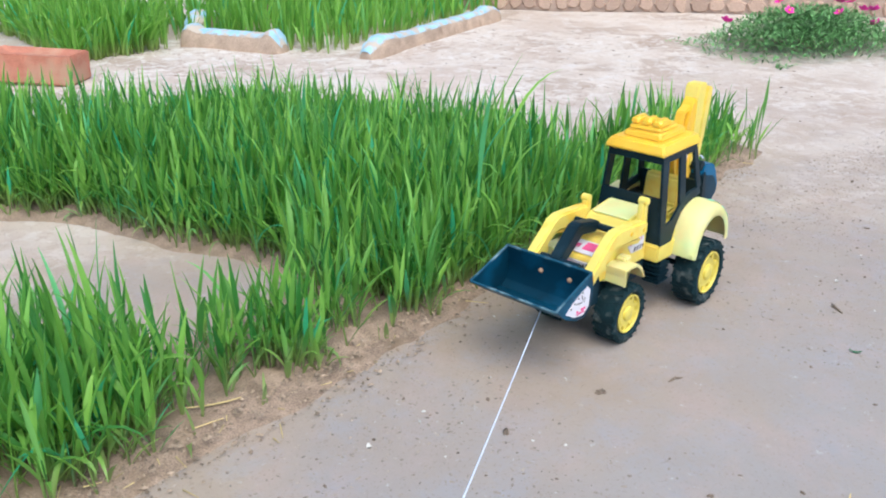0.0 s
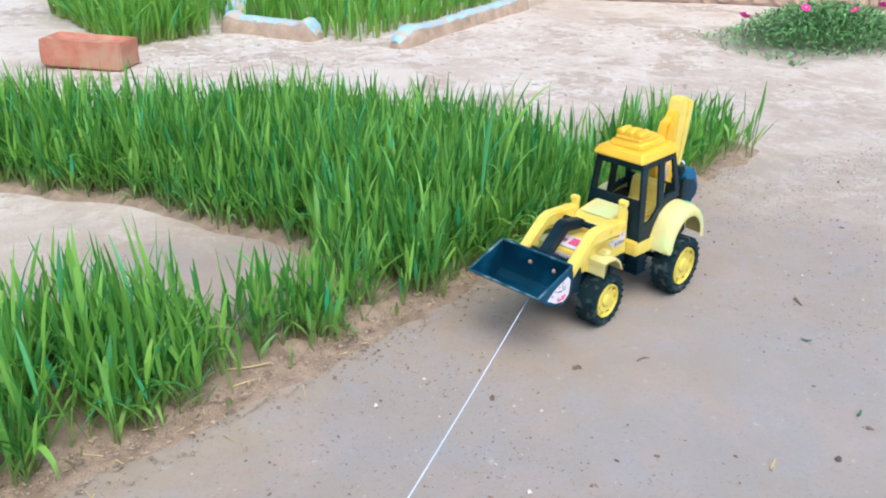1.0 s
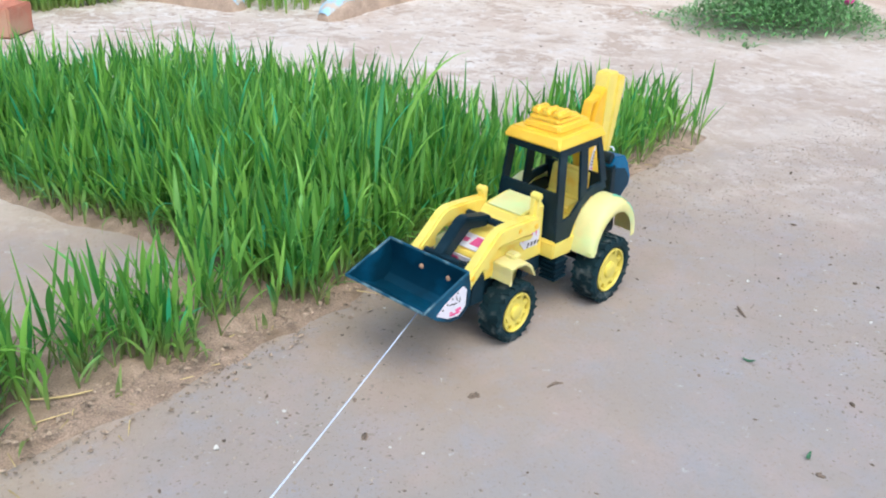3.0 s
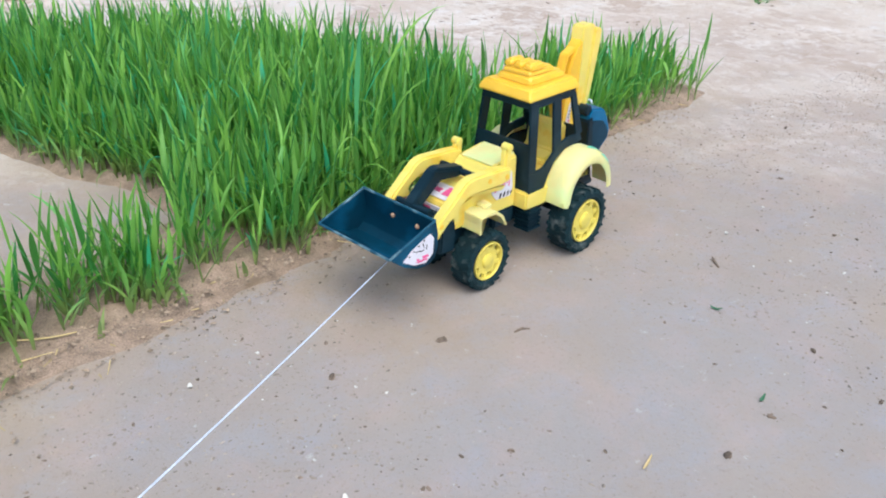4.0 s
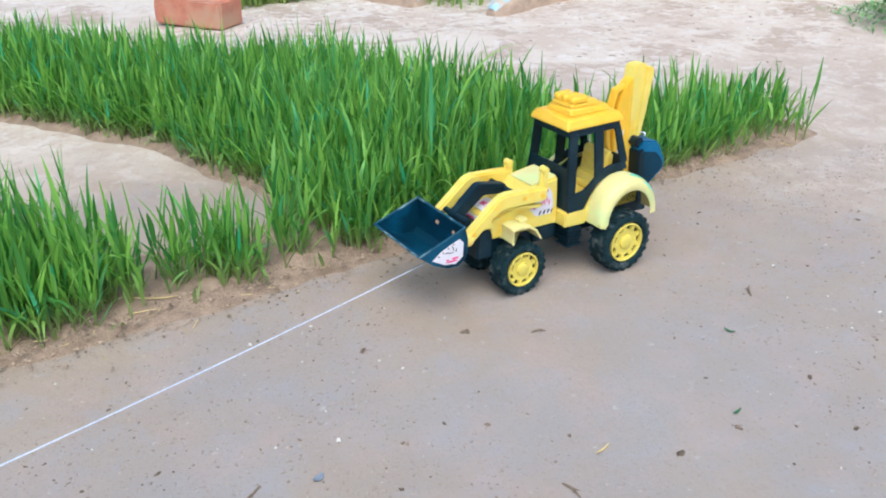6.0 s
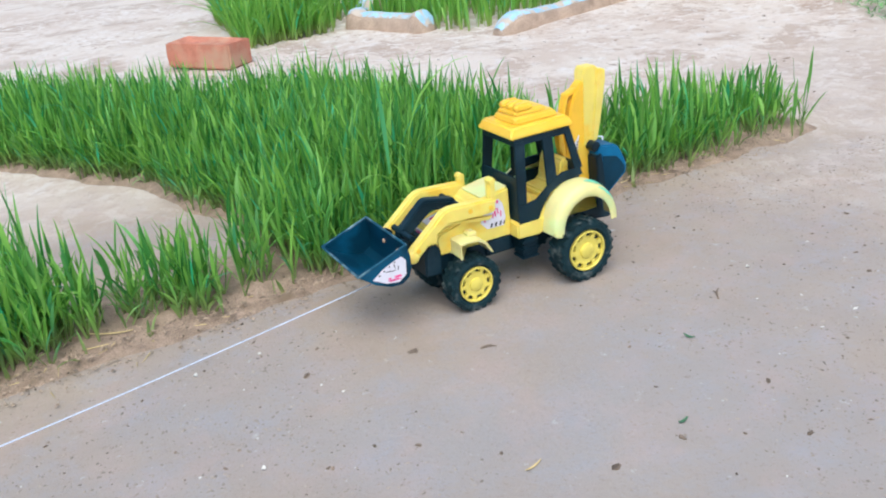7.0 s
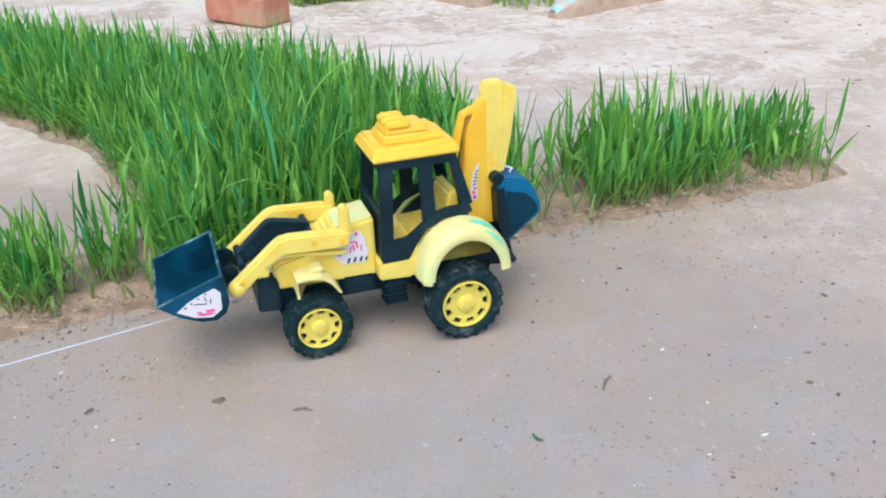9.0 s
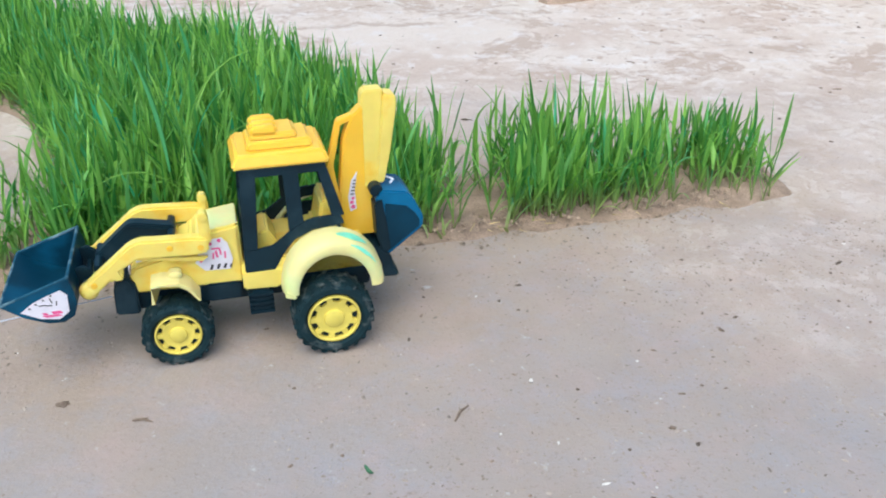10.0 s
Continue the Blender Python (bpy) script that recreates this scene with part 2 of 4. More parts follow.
def merged(bm, own):
    if bm is None:
        return own
    me = bpy.data.meshes.new("tmp")
    own.to_mesh(me)
    own.free()
    bm.from_mesh(me)
    bpy.data.meshes.remove(me)
    return bm


def block(a, b, r=0.0015, bm=None, m=None):
    own = bmesh.new()
    bmesh.ops.create_cube(own, size=1)
    for v in own.verts:
        v.co = Vector([(p + q) / 2 + c * (q - p) for p, q, c in zip(a, b, v.co)])
    bevelled(own, r)
    if m is not None:
        bmesh.ops.transform(own, matrix=m, verts=own.verts)
    return merged(bm, own)


def tube(p, q, r0, r1=None, seg=14, bm=None, r=0.0):
    own = bmesh.new()
    p, q = Vector(p), Vector(q)
    d = q - p
    bmesh.ops.create_cone(own, cap_ends=True, segments=seg, radius1=r0, radius2=r0 if r1 is None else r1, depth=d.length)
    if r:
        bmesh.ops.bevel(own, geom=[e for e in own.edges if len(e.link_faces) == 2 and any(len(f.verts) > 4 for f in e.link_faces)],
                        offset=r, segments=2, affect="EDGES")
    bmesh.ops.transform(own, matrix=Matrix.Translation((p + q) / 2) @ d.to_track_quat("Z", "Y").to_matrix().to_4x4(), verts=own.verts)
    return merged(bm, own)


def ball(c, r, bm=None, squash=(1, 1, 1)):
    own = bmesh.new()
    bmesh.ops.create_uvsphere(own, u_segments=16, v_segments=10, radius=r)
    for v in own.verts:
        v.co = Vector(c) + Vector([a * b for a, b in zip(v.co, squash)])
    return merged(bm, own)


def lathe(profile, seg=40, bm=None):
    """A closed ring turned about the y axis; the profile gives radius and y."""
    own = bmesh.new()
    rings = []
    for i in range(seg):
        a = 2 * math.pi * i / seg
        rings.append([own.verts.new((r * math.cos(a), y, r * math.sin(a))) for r, y in profile])
    n = len(profile)
    for i in range(seg):
        p, q = rings[i], rings[(i + 1) % seg]
        for j in range(n):
            k = (j + 1) % n
            own.faces.new((p[j], p[k], q[k], q[j]))
    bmesh.ops.recalc_face_normals(own, faces=own.faces)
    return merged(bm, own)


# ---- ground ----
EDGE_X = [-3.0, -0.8, -0.57, -0.25, 0.1, 0.27, 0.45, 0.65, 0.85, 1.6]
EDGE_Y = [-0.45, -0.325, -0.29, -0.245, -0.20, -0.17, -0.135, -0.105, -0.08, 0.0]


def edge(x):
    """Where the trodden path meets the loose soil of the grass beds."""
    return float(np.interp(x, EDGE_X, EDGE_Y))


def wob(x, y, s=6.0, k=0.0):
    return noise.noise(Vector((x * s + k, y * s - k, k)))


def relief(x, y):
    h = 0.006 * wob(x, y, 1.7, 3.1) + 0.003 * wob(x, y, 6, 1.3) + 0.0012 * wob(x, y, 22, 7.7)
    near = min(1, max(0, (math.hypot(x - 0.12, y + 0.07) - 0.16) / 0.35))
    return h * near


def build_ground():
    def axis(lo, hi, step, far):
        inner = list(np.arange(lo, hi + 1e-6, step))
        out, d, a, b = [], step, lo, hi
        left, right = [], []
        while a > -far:
            d *= 1.45
            a, b = a - d, b + d
            left.append(a)
            right.append(b)
        return left[::-1] + inner + right
    xs, ys = axis(-2.4, 1.5, 0.025, 80), axis(-2.6, 1.3, 0.025, 80)
    vs = [(x, y, relief(x, y) if abs(x) < 4 and abs(y) < 4 else 0) for y in ys for x in xs]
    w = len(xs)
    fs = [(j * w + i, j * w + i + 1, (j + 1) * w + i + 1, (j + 1) * w + i) for j in range(len(ys) - 1) for i in range(w - 1)]
    me = bpy.data.meshes.new("ground")
    me.from_pydata(vs, [], fs)
    me.materials.append(SAND)
    for p in me.polygons:
        p.use_smooth = True
    return tagged(new("ground", me), "trodden sandy yard with pale crust and brown specks", "ground", kind="structure")


def in_a(x, y):
    """Depth inside the wide wheat bed that runs back into the yard, in metres; negative outside."""
    outer = 0.345 + 0.42 * max(0, -0.36 - y) + 0.45 * max(0, -0.80 - y) + 0.03 * wob(x, y, 6, 5)
    back = 0.44 + 1.65 * min(0.32, max(0, x + 0.13)) + 1.0 * min(0.45, max(0, x - 0.35)) + 0.05 * wob(x, y, 5, 8)
    return min(x + 0.13 + 0.025 * wob(x, y, 7, 1), outer - x, edge(x) - 0.045 - y, y + back)


def in_b(x, y):
    """The thin strip along the path, on both sides of the wide bed."""
    deep = 0.20 + 0.05 * min(1, max(0, (x - 0.66) / 0.08))
    return min(x + 0.69, 1.12 - x, edge(x) - 0.035 - y, y - edge(x) + deep + 0.025 * wob(x, y, 7, 4), max(x - 0.30, -0.08 - x))


def bed(name, inside, lo, hi, label, rise=0.012, step=0.014):
    """A low crumbly heap of soil that runs out into the ground round a strip of grass."""
    xs, ys = np.arange(lo[0], hi[0], step), np.arange(lo[1], hi[1], step)
    idx, vs, fs = {}, [], []
    for j, y in enumerate(ys):
        for i, x in enumerate(xs):
            d = inside(x, y) + 0.022 + 0.02 * wob(x, y, 14, 6)
            if d > -0.03:
                h = rise * min(1, max(-0.5, d / 0.05)) + 0.007 * wob(x, y, 30, 9) * min(1, max(0, d / 0.03)) + 0.004 * wob(x, y, 70, 2) * min(1, max(0, d / 0.02))
                idx[i, j] = len(vs)
                vs.append((x, y, relief(x, y) + h))
    for (i, j) in idx:
        q = [(i, j), (i + 1, j), (i + 1, j + 1), (i, j + 1)]
        if all(k in idx for k in q):
            fs.append([idx[k] for k in q])
    me = bpy.data.meshes.new(name)
    me.from_pydata(vs, [], fs)
    me.materials.append(SOIL)
    for p in me.polygons:
        p.use_smooth = True
    return tagged(new(name, me), label, "soil", kind="structure")


build_ground()
bed("soil_bed", in_a, (-0.3, -1.55), (1.15, 0.0), "crumbly brown soil under dense wheat grass")
bed("soil_bed", in_b, (-0.80, -0.66), (1.25, 0.05), "crumbly brown soil of the thin grass strip")


# ---- grass ----
def blades(name, label, places, h0, h1, width, material, lean=0.35, seg=5, seed=1):
    """Many folded, tapering, bending leaves in one mesh."""
    rnd = random.Random(seed)
    vs, fs = [], []
    for x, y, k in places:
        n = rnd.choice((2, 3, 3, 4))
        base_dir = rnd.uniform(0, 6.283)
        for i in range(n):
            a = base_dir + i * 2.4 + rnd.uniform(-0.5, 0.5)
            h = rnd.uniform(h0, h1) * k * (1.0 if i == 0 else rnd.uniform(0.6, 1.0))
            bend = abs(rnd.gauss(0, lean)) * (1 if rnd.random() < 0.92 else 1.5)
            droop = bend * rnd.uniform(0.2, 1.2)
            w = width * rnd.uniform(0.65, 1.25)
            tw = a + rnd.uniform(1.0, 2.1)
            ox, oy = rnd.gauss(0, 0.004), rnd.gauss(0, 0.004)
            z0 = relief(x, y) - 0.004
            sx, sy = math.cos(tw), math.sin(tw)
            start = len(vs)
            for j in range(seg + 1):
                u = j / seg
                out = h * (0.25 * bend * u + 0.75 * bend * u * u)
                up = h * (u - 0.35 * droop * u ** 3)
                ww = w * (0.35 + 0.65 * min(1, u * 3.0)) * (1 - max(0, (u - 0.45) / 0.55) ** 1.6) * 0.5 + 0.0002
                tx = x + ox + math.cos(a) * out
                ty = y + oy + math.sin(a) * out
                cx, cy = math.cos(a) * ww * 0.35, math.sin(a) * ww * 0.35
                vs.append((tx - sx * ww, ty - sy * ww, z0 + up))
                vs.append((tx + cx, ty + cy, z0 + up - ww * 0.25))
                vs.append((tx + sx * ww, ty + sy * ww, z0 + up))
            for j in range(seg):
                p = start + 3 * j
                fs.append((p, p + 1, p + 4, p + 3))
                fs.append((p + 1, p + 2, p + 5, p + 4))
    me = bpy.data.meshes.new(name)
    me.from_pydata(vs, [], fs)
    me.materials.append(material)
    for p in me.polygons:
        p.use_smooth = True
    return tagged(new(name, me), label, "grass", kind="stuff")


def plants(name, label, places, h0, h1, width, material, lean=0.35, seg=5, seed=1):
    """Young wheat: thin upright stems that bear long folded leaves on alternate sides, all in one mesh."""
    rnd = random.Random(seed)
    vs, fs = [], []
    for x, y, k in places:
        for _ in range(rnd.choice((1, 1, 2, 2))):
            h = rnd.uniform(h0, h1) * k
            bx, by, bz = x + rnd.gauss(0, 0.006), y + rnd.gauss(0, 0.006), relief(x, y) - 0.006
            a0, tilt = rnd.uniform(0, 6.283), abs(rnd.gauss(0, 0.17))
            tall = h * rnd.uniform(0.42, 0.60)
            dx, dy = math.cos(a0) * tilt, math.sin(a0) * tilt
            start = len(vs)
            for j in range(3):
                u, r = j / 2, 0.0016 - 0.0004 * j
                for i in range(3):
                    c = 2.094 * i + a0
                    vs.append((bx + dx * tall * u + r * math.cos(c), by + dy * tall * u + r * math.sin(c), bz + tall * u))
            for j in range(2):
                for i in range(3):
                    p, q = start + 3 * j + i, start + 3 * j + (i + 1) % 3
                    fs.append((p, q, q + 3, p + 3))
            n = rnd.choice((3, 3, 4))
            side = rnd.uniform(0, 6.283)
            for i in range(n):
                u0 = (i + 0.55 + rnd.uniform(-0.25, 0.25)) / n if i < n - 1 else 1.0
                px, py, pz = bx + dx * tall * u0, by + dy * tall * u0, bz + tall * u0
                az = side + 3.14 * i + rnd.gauss(0, 0.5)
                ln = h * (rnd.uniform(0.40, 0.66) if i < n - 1 else rnd.uniform(0.48, 0.62))
                el = radians(rnd.uniform(58, 82) if i < n - 1 else rnd.uniform(76, 89))
                drop = abs(rnd.gauss(0, lean)) * (1.0 if rnd.random() < 0.9 else 2.6) * (1.0 if i < n - 1 else 0.6)
                w = width * rnd.uniform(0.6, 1.15) * (0.75 if i == 0 else 1.0)
                tw = rnd.uniform(-0.5, 0.5)
                ca, sa = math.cos(az), math.sin(az)
                start, step = len(vs), ln / seg
                for j in range(seg + 1):
                    u = j / seg
                    ww = w * (0.40 + 0.60 * min(1, u * 2.6)) * (1 - max(0, (u - 0.42) / 0.58) ** 1.5) * 0.5 + 0.00015
                    sx, sy = -math.sin(az + tw * u) * ww, math.cos(az + tw * u) * ww
                    vs.append((px - sx, py - sy, pz))
                    vs.append((px + ca * ww * 0.30, py + sa * ww * 0.30, pz - ww * 0.35))
                    vs.append((px + sx, py + sy, pz))
                    e = el - drop * (u + 0.5 / seg) ** 1.4 * 1.7
                    px, py, pz = px + ca * step * math.cos(e), py + sa * step * math.cos(e), max(bz + 0.012, pz + step * math.sin(e))
                for j in range(seg):
                    p = start + 3 * j
                    fs.append((p, p + 1, p + 4, p + 3))
                    fs.append((p + 1, p + 2, p + 5, p + 4))
    me = bpy.data.meshes.new(name)
    me.from_pydata(vs, [], fs)
    me.materials.append(material)
    for p in me.polygons:
        p.use_smooth = True
    return tagged(new(name, me), label, "grass", kind="stuff")


def scatter(inside, lo, hi, count, seed, thin=None):
    rnd = random.Random(seed)
    out = []
    while len(out) < count:
        x, y = rnd.uniform(lo[0], hi[0]), rnd.uniform(lo[1], hi[1])
        d = inside(x, y)
        if d < 0 or (thin and rnd.random() > thin(x, y, d)):
            continue
        out.append((x, y, min(1.0, 0.72 + d * 3.5)))
    return out


plants("wheat_grass", "dense bright green young wheat grass in soil", scatter(in_a, (-0.2, -1.5), (1.1, 0.0), 4000, 11), 0.130, 0.205, 0.0067, BLADE, 0.42, 5, 1)


def clumpy(x, y, d):
    """How thickly the strip along the path is grown: full clumps and nearly bare stretches."""
    share = float(np.interp(x, [-0.69, -0.54, -0.50, -0.30, -0.24, -0.12, 0.36, 0.40, 0.46, 0.50, 0.64, 0.70, 1.1], [0.6, 0.7, 1.0, 1.0, 0.3, 0.45, 0.8, 0.22, 0.22, 0.6, 0.4, 0.9, 0.7]))
    return share * (1.0 if wob(x, y, 11, 15) > 0.0 else 0.18)


def strip_places():
    return [(x, y, k * float(np.interp(x, [-0.69, -0.53, -0.44, 0.42, 0.50, 0.64, 0.72], [0.68, 0.85, 1.05, 1.05, 0.82, 0.85, 1.1])))
            for x, y, k in scatter(in_b, (-0.72, -0.65), (1.15, 0.0), 690, 12, clumpy)]


plants("wheat_grass", "sparse clumps of green wheat grass along the path", strip_places(), 0.115, 0.190, 0.0068, BLADE, 0.36, 6, 2)


# tall ragged stems at the end of the strip and a few strays on the path's edge
def end_tuft():
    rnd = random.Random(5)
    return [(rnd.gauss(-0.65, 0.03), rnd.gauss(-0.39, 0.03), rnd.uniform(0.4, 0.6)) for _ in range(14)] + \
        [(rnd.gauss(0.17, 0.035), rnd.gauss(-0.27, 0.02), rnd.uniform(0.85, 1.25)) for _ in range(9)]


plants("wheat_tuft", "ragged tuft of tall green wheat stems", end_tuft(), 0.20, 0.29, 0.006, BLADE, 0.5, 7, 4)
blades("stray_blades", "few stray low grass blades lying in loose soil",
       [(x, edge(x) - random.Random(int(x * 999)).uniform(0.02, 0.05), 0.4) for x in np.arange(-0.42, 1.1, 0.09)], 0.07, 0.13, 0.005, BLADE, 0.8, 6, 6)


# ---- bits on the ground ----
def crumbs(name, label, places, r0, r1, material, seed, flat=0.6):
    """Small irregular lumps, too many to count, in one mesh."""
    rnd = random.Random(seed)
    vs, fs = [], []
    base = [(1, 0, 0), (0.3, 0.95, 0), (-0.8, 0.6, 0), (-0.8, -0.6, 0), (0.3, -0.95, 0), (0, 0, 1), (0, 0, -0.6)]
    for x, y, lift in places:
        r = r0 + (r1 - r0) * rnd.random() ** 3
        a, st = rnd.uniform(0, 6.28), rnd.uniform(0.5, 2.3)
        k = len(vs)
        for p in base:
            q = [c * r * rnd.uniform(0.7, 1.3) for c in p]
            q[0] *= st
            vs.append((x + q[0] * math.cos(a) - q[1] * math.sin(a), y + q[0] * math.sin(a) + q[1] * math.cos(a), relief(x, y) + lift + r * flat * 0.3 + q[2] * flat))
        for i in range(5):
            fs.append((k + i, k + (i + 1) % 5, k + 5))
            fs.append((k + (i + 1) % 5, k + i, k + 6))
    me = bpy.data.meshes.new(name)
    me.from_pydata(vs, [], fs)
    me.materials.append(material)
    return tagged(new(name, me), label, "soil crumbs", kind="stuff")


def over_path(n, seed, lo=(-1.6, -0.25), hi=(1.2, 0.7)):
    rnd = random.Random(seed)
    out = []
    while len(out) < n:
        x, y = rnd.uniform(lo[0], hi[0]), rnd.uniform(lo[1], hi[1])
        if y > edge(x) - 0.02 and rnd.random() < 0.5 + 1.2 * wob(x, y, 3, 22):
            out.append((x, y, 0))
    return out


def along_edge(n, seed):
    rnd = random.Random(seed)
    out = []
    for _ in range(n):
        x = rnd.uniform(-0.6, 1.15)
        y = edge(x) + rnd.gauss(-0.03, 0.024)
        out.append((x, y, 0.003 if y > edge(x) - 0.012 else 0.011))
    return out


crumbs("dark_crumbs", "small dark soil crumbs strewn over the sandy path", over_path(1300, 31), 0.0005, 0.0023, CRUMB, 1, 0.8)
crumbs("sand_grains", "fine brown sand grains on the trodden path", over_path(16000, 35, (-1.3, -0.25), (1.0, 0.6)), 0.0005, 0.0018, SANDGRAIN, 5, 0.8)
crumbs("pale_grit", "tiny pale grit grains on the sandy path", over_path(500, 32), 0.0005, 0.0022, GRIT, 2)
crumbs("yard_crumbs", "small dark crumbs on the pale yard", [(x, y, 0) for x, y, _ in over_path(1, 1)] +
       [(random.Random(i).uniform(-2.2, 0.4), random.Random(i + 5000).uniform(-1.9, -0.3), 0) for i in range(420)], 0.001, 0.006, CLOD, 3, 0.35)
crumbs("soil_clods", "crumbly soil clods along the edge of the grass", along_edge(4500, 33), 0.0006, 0.0026, GRAVEL, 4, 0.95)


def straws():
    rnd = random.Random(8)
    bm = bmesh.new()
    for _ in range(70):
        x = rnd.uniform(-0.6, 1.1)
        y = edge(x) + rnd.gauss(-0.02, 0.02)
        a, n = rnd.uniform(0, 3.14), rnd.uniform(0.006, 0.03)
        z = relief(x, y) + (0.012 if y < edge(x) else 0.002)
        tube((x, y, z), (x + n * math.cos(a), y + n * math.sin(a), z + rnd.uniform(0, 0.003)), 0.0008, 0.0004, 5, bm)
    ob = part("straw_bits", bm, STRAW)
    return tagged(ob, "short dry straw bits in loose soil", "straw", kind="stuff")


straws()


# ---- the toy loader ----
def wheel(parent, x, y, r, width, side):
    """A wheel under the loader: ribbed tyre, slotted rim and cap. side: +1 where the rim looks to the left."""
    w = new("wheel")
    w.parent = parent
    w.matrix_local = pose(x, y, r, 0, 0, 0 if side > 0 else 180)
    h = width / 2
    ri = r * 0.645
    bm = lathe([(ri, h * 0.72), (ri + 0.004, h * 0.98), (r * 0.86, h), (r * 0.94, h * 0.86), (r * 0.965, h * 0.5), (r * 0.97, 0), (r * 0.965, -h * 0.5),
                (r * 0.94, -h * 0.86), (r * 0.86, -h), (ri, -h), (ri * 0.5, -h * 0.9), (ri * 0.5, -h * 0.2), (ri, h * 0.2)], 48)
    n = 22
    for i in range(n):
        for s in (-1, 1):
            a = 2 * math.pi * (i + (0.5 if s > 0 else 0)) / n
            m = Matrix.Rotation(a, 4, "Y") @ Matrix.Translation((r * 0.963, s * h * 0.48, 0)) @ Matrix.Rotation(s * 0.35, 4, "X")
            block((-0.0012, -h * 0.46, -0.0024), (r * 0.028, h * 0.44, 0.0030), 0.0004, bm, m)
            m = Matrix.Rotation(a, 4, "Y") @ Matrix.Translation((r * 0.905, s * h * 0.93, 0)) @ Matrix.Rotation(s * 0.75, 4, "Z")
            block((-0.0024, -0.0008, -0.0012), (0.0020, 0.0006, 0.0012), 0, bm, m)
    smooth(part("tyre", bm, TYRE, w, "ribbed black tyre grey with dust"), 30)
    bm = lathe([(ri * 0.89, h * 0.62), (ri * 0.89, h * 0.86), (ri * 0.93, h * 0.96), (ri * 0.995, h * 0.92), (ri * 1.0, h * 0.5), (ri * 0.9, h * 0.45)], 40)
    lathe([(0.0005, h * 0.45), (0.0005, h * 0.72), (ri * 0.63, h * 0.75), (ri * 0.67, h * 0.77), (ri * 0.685, h * 0.74), (ri * 0.685, h * 0.45)], 40, bm)
    for i in range(9):
        a = 2 * math.pi * i / 9
        m = Matrix.Rotation(a, 4, "Y")
        block((ri * 0.64, h * 0.5, -ri * 0.115), (ri * 0.92, h * 0.8, ri * 0.115), 0.0005, bm, m)
    smooth(part("rim", bm, RIM, w, "yellow plastic rim with slots"), 35)
    # added black disc: gives the rim slots their shade as colour
    part("rim_back", lathe([(ri * 0.55, h * 0.44), (ri * 0.55, h * 0.52), (ri * 0.91, h * 0.52), (ri * 0.91, h * 0.44)], 32), BLACK, w, "black disc that darkens the rim slots")
    cap = lathe([(0.0004, h * 0.7), (0.0004, h * 0.93), (ri * 0.30, h * 0.93), (ri * 0.35, h * 0.89), (ri * 0.38, h * 0.74), (ri * 0.38, h * 0.7)], 32)
    smooth(part("hub_cap", cap, RIM, w), 35)
    return w


def arch(cx, cz, rx, rz, sections, a0, a1, steps, thick):
    """A mudguard: rounded cross sections (y, share of the radius) swept over the wheel."""
    bm = bmesh.new()
    rows = []
    for i in range(steps + 1):
        a = radians(a0 + (a1 - a0) * i / steps)
        row = []
        for inner in (0, 1):
            seq = sections if not inner else sections[::-1]
            for y, k in seq:
                kx, kz = rx * k - inner * thick, rz * k - inner * thick
                row.append(bm.verts.new((cx + kx * math.cos(a), y - (inner * thick * 0.4 if y > 0 else -inner * thick * 0.4), cz + kz * math.sin(a))))
        rows.append(row)
    n = len(rows[0])
    for p, q in zip(rows, rows[1:]):
        for j in range(n):
            k = (j + 1) % n
            bm.faces.new((p[j], p[k], q[k], q[j]))
    bm.faces.new(rows[0])
    bm.faces.new(rows[-1][::-1])
    return bm


def sticker(name, outline, y, parent, spots, bars, side=1, label="", strokes=()):
    """A thin printed sticker on a flank: paper, coloured spots and dark bars."""
    o = prism(outline, y, y + 0.0006 * side, 0)
    s = part(name, o, WHITE, parent, label)
    for x, z, r in spots:
        part("print_spot", tube((x, y + 0.0004 * side, z), (x, y + 0.0009 * side, z), r, r, 9), PINK, s)
    for x, z, w, h, lean in strokes:
        part("print_stroke", prism([(x - w, z - h), (x + w, z - h), (x + w + lean, z + h), (x - w + lean, z + h)], y + 0.0004 * side, y + 0.0009 * side, 0), PINK, s)
    for x, z, w, h, lean in bars:
        part("print_bar", prism([(x - w, z - h), (x + w, z - h), (x + w + lean, z + h), (x - w + lean, z + h)], y + 0.0004 * side, y + 0.001 * side, 0), INK, s)
    return s


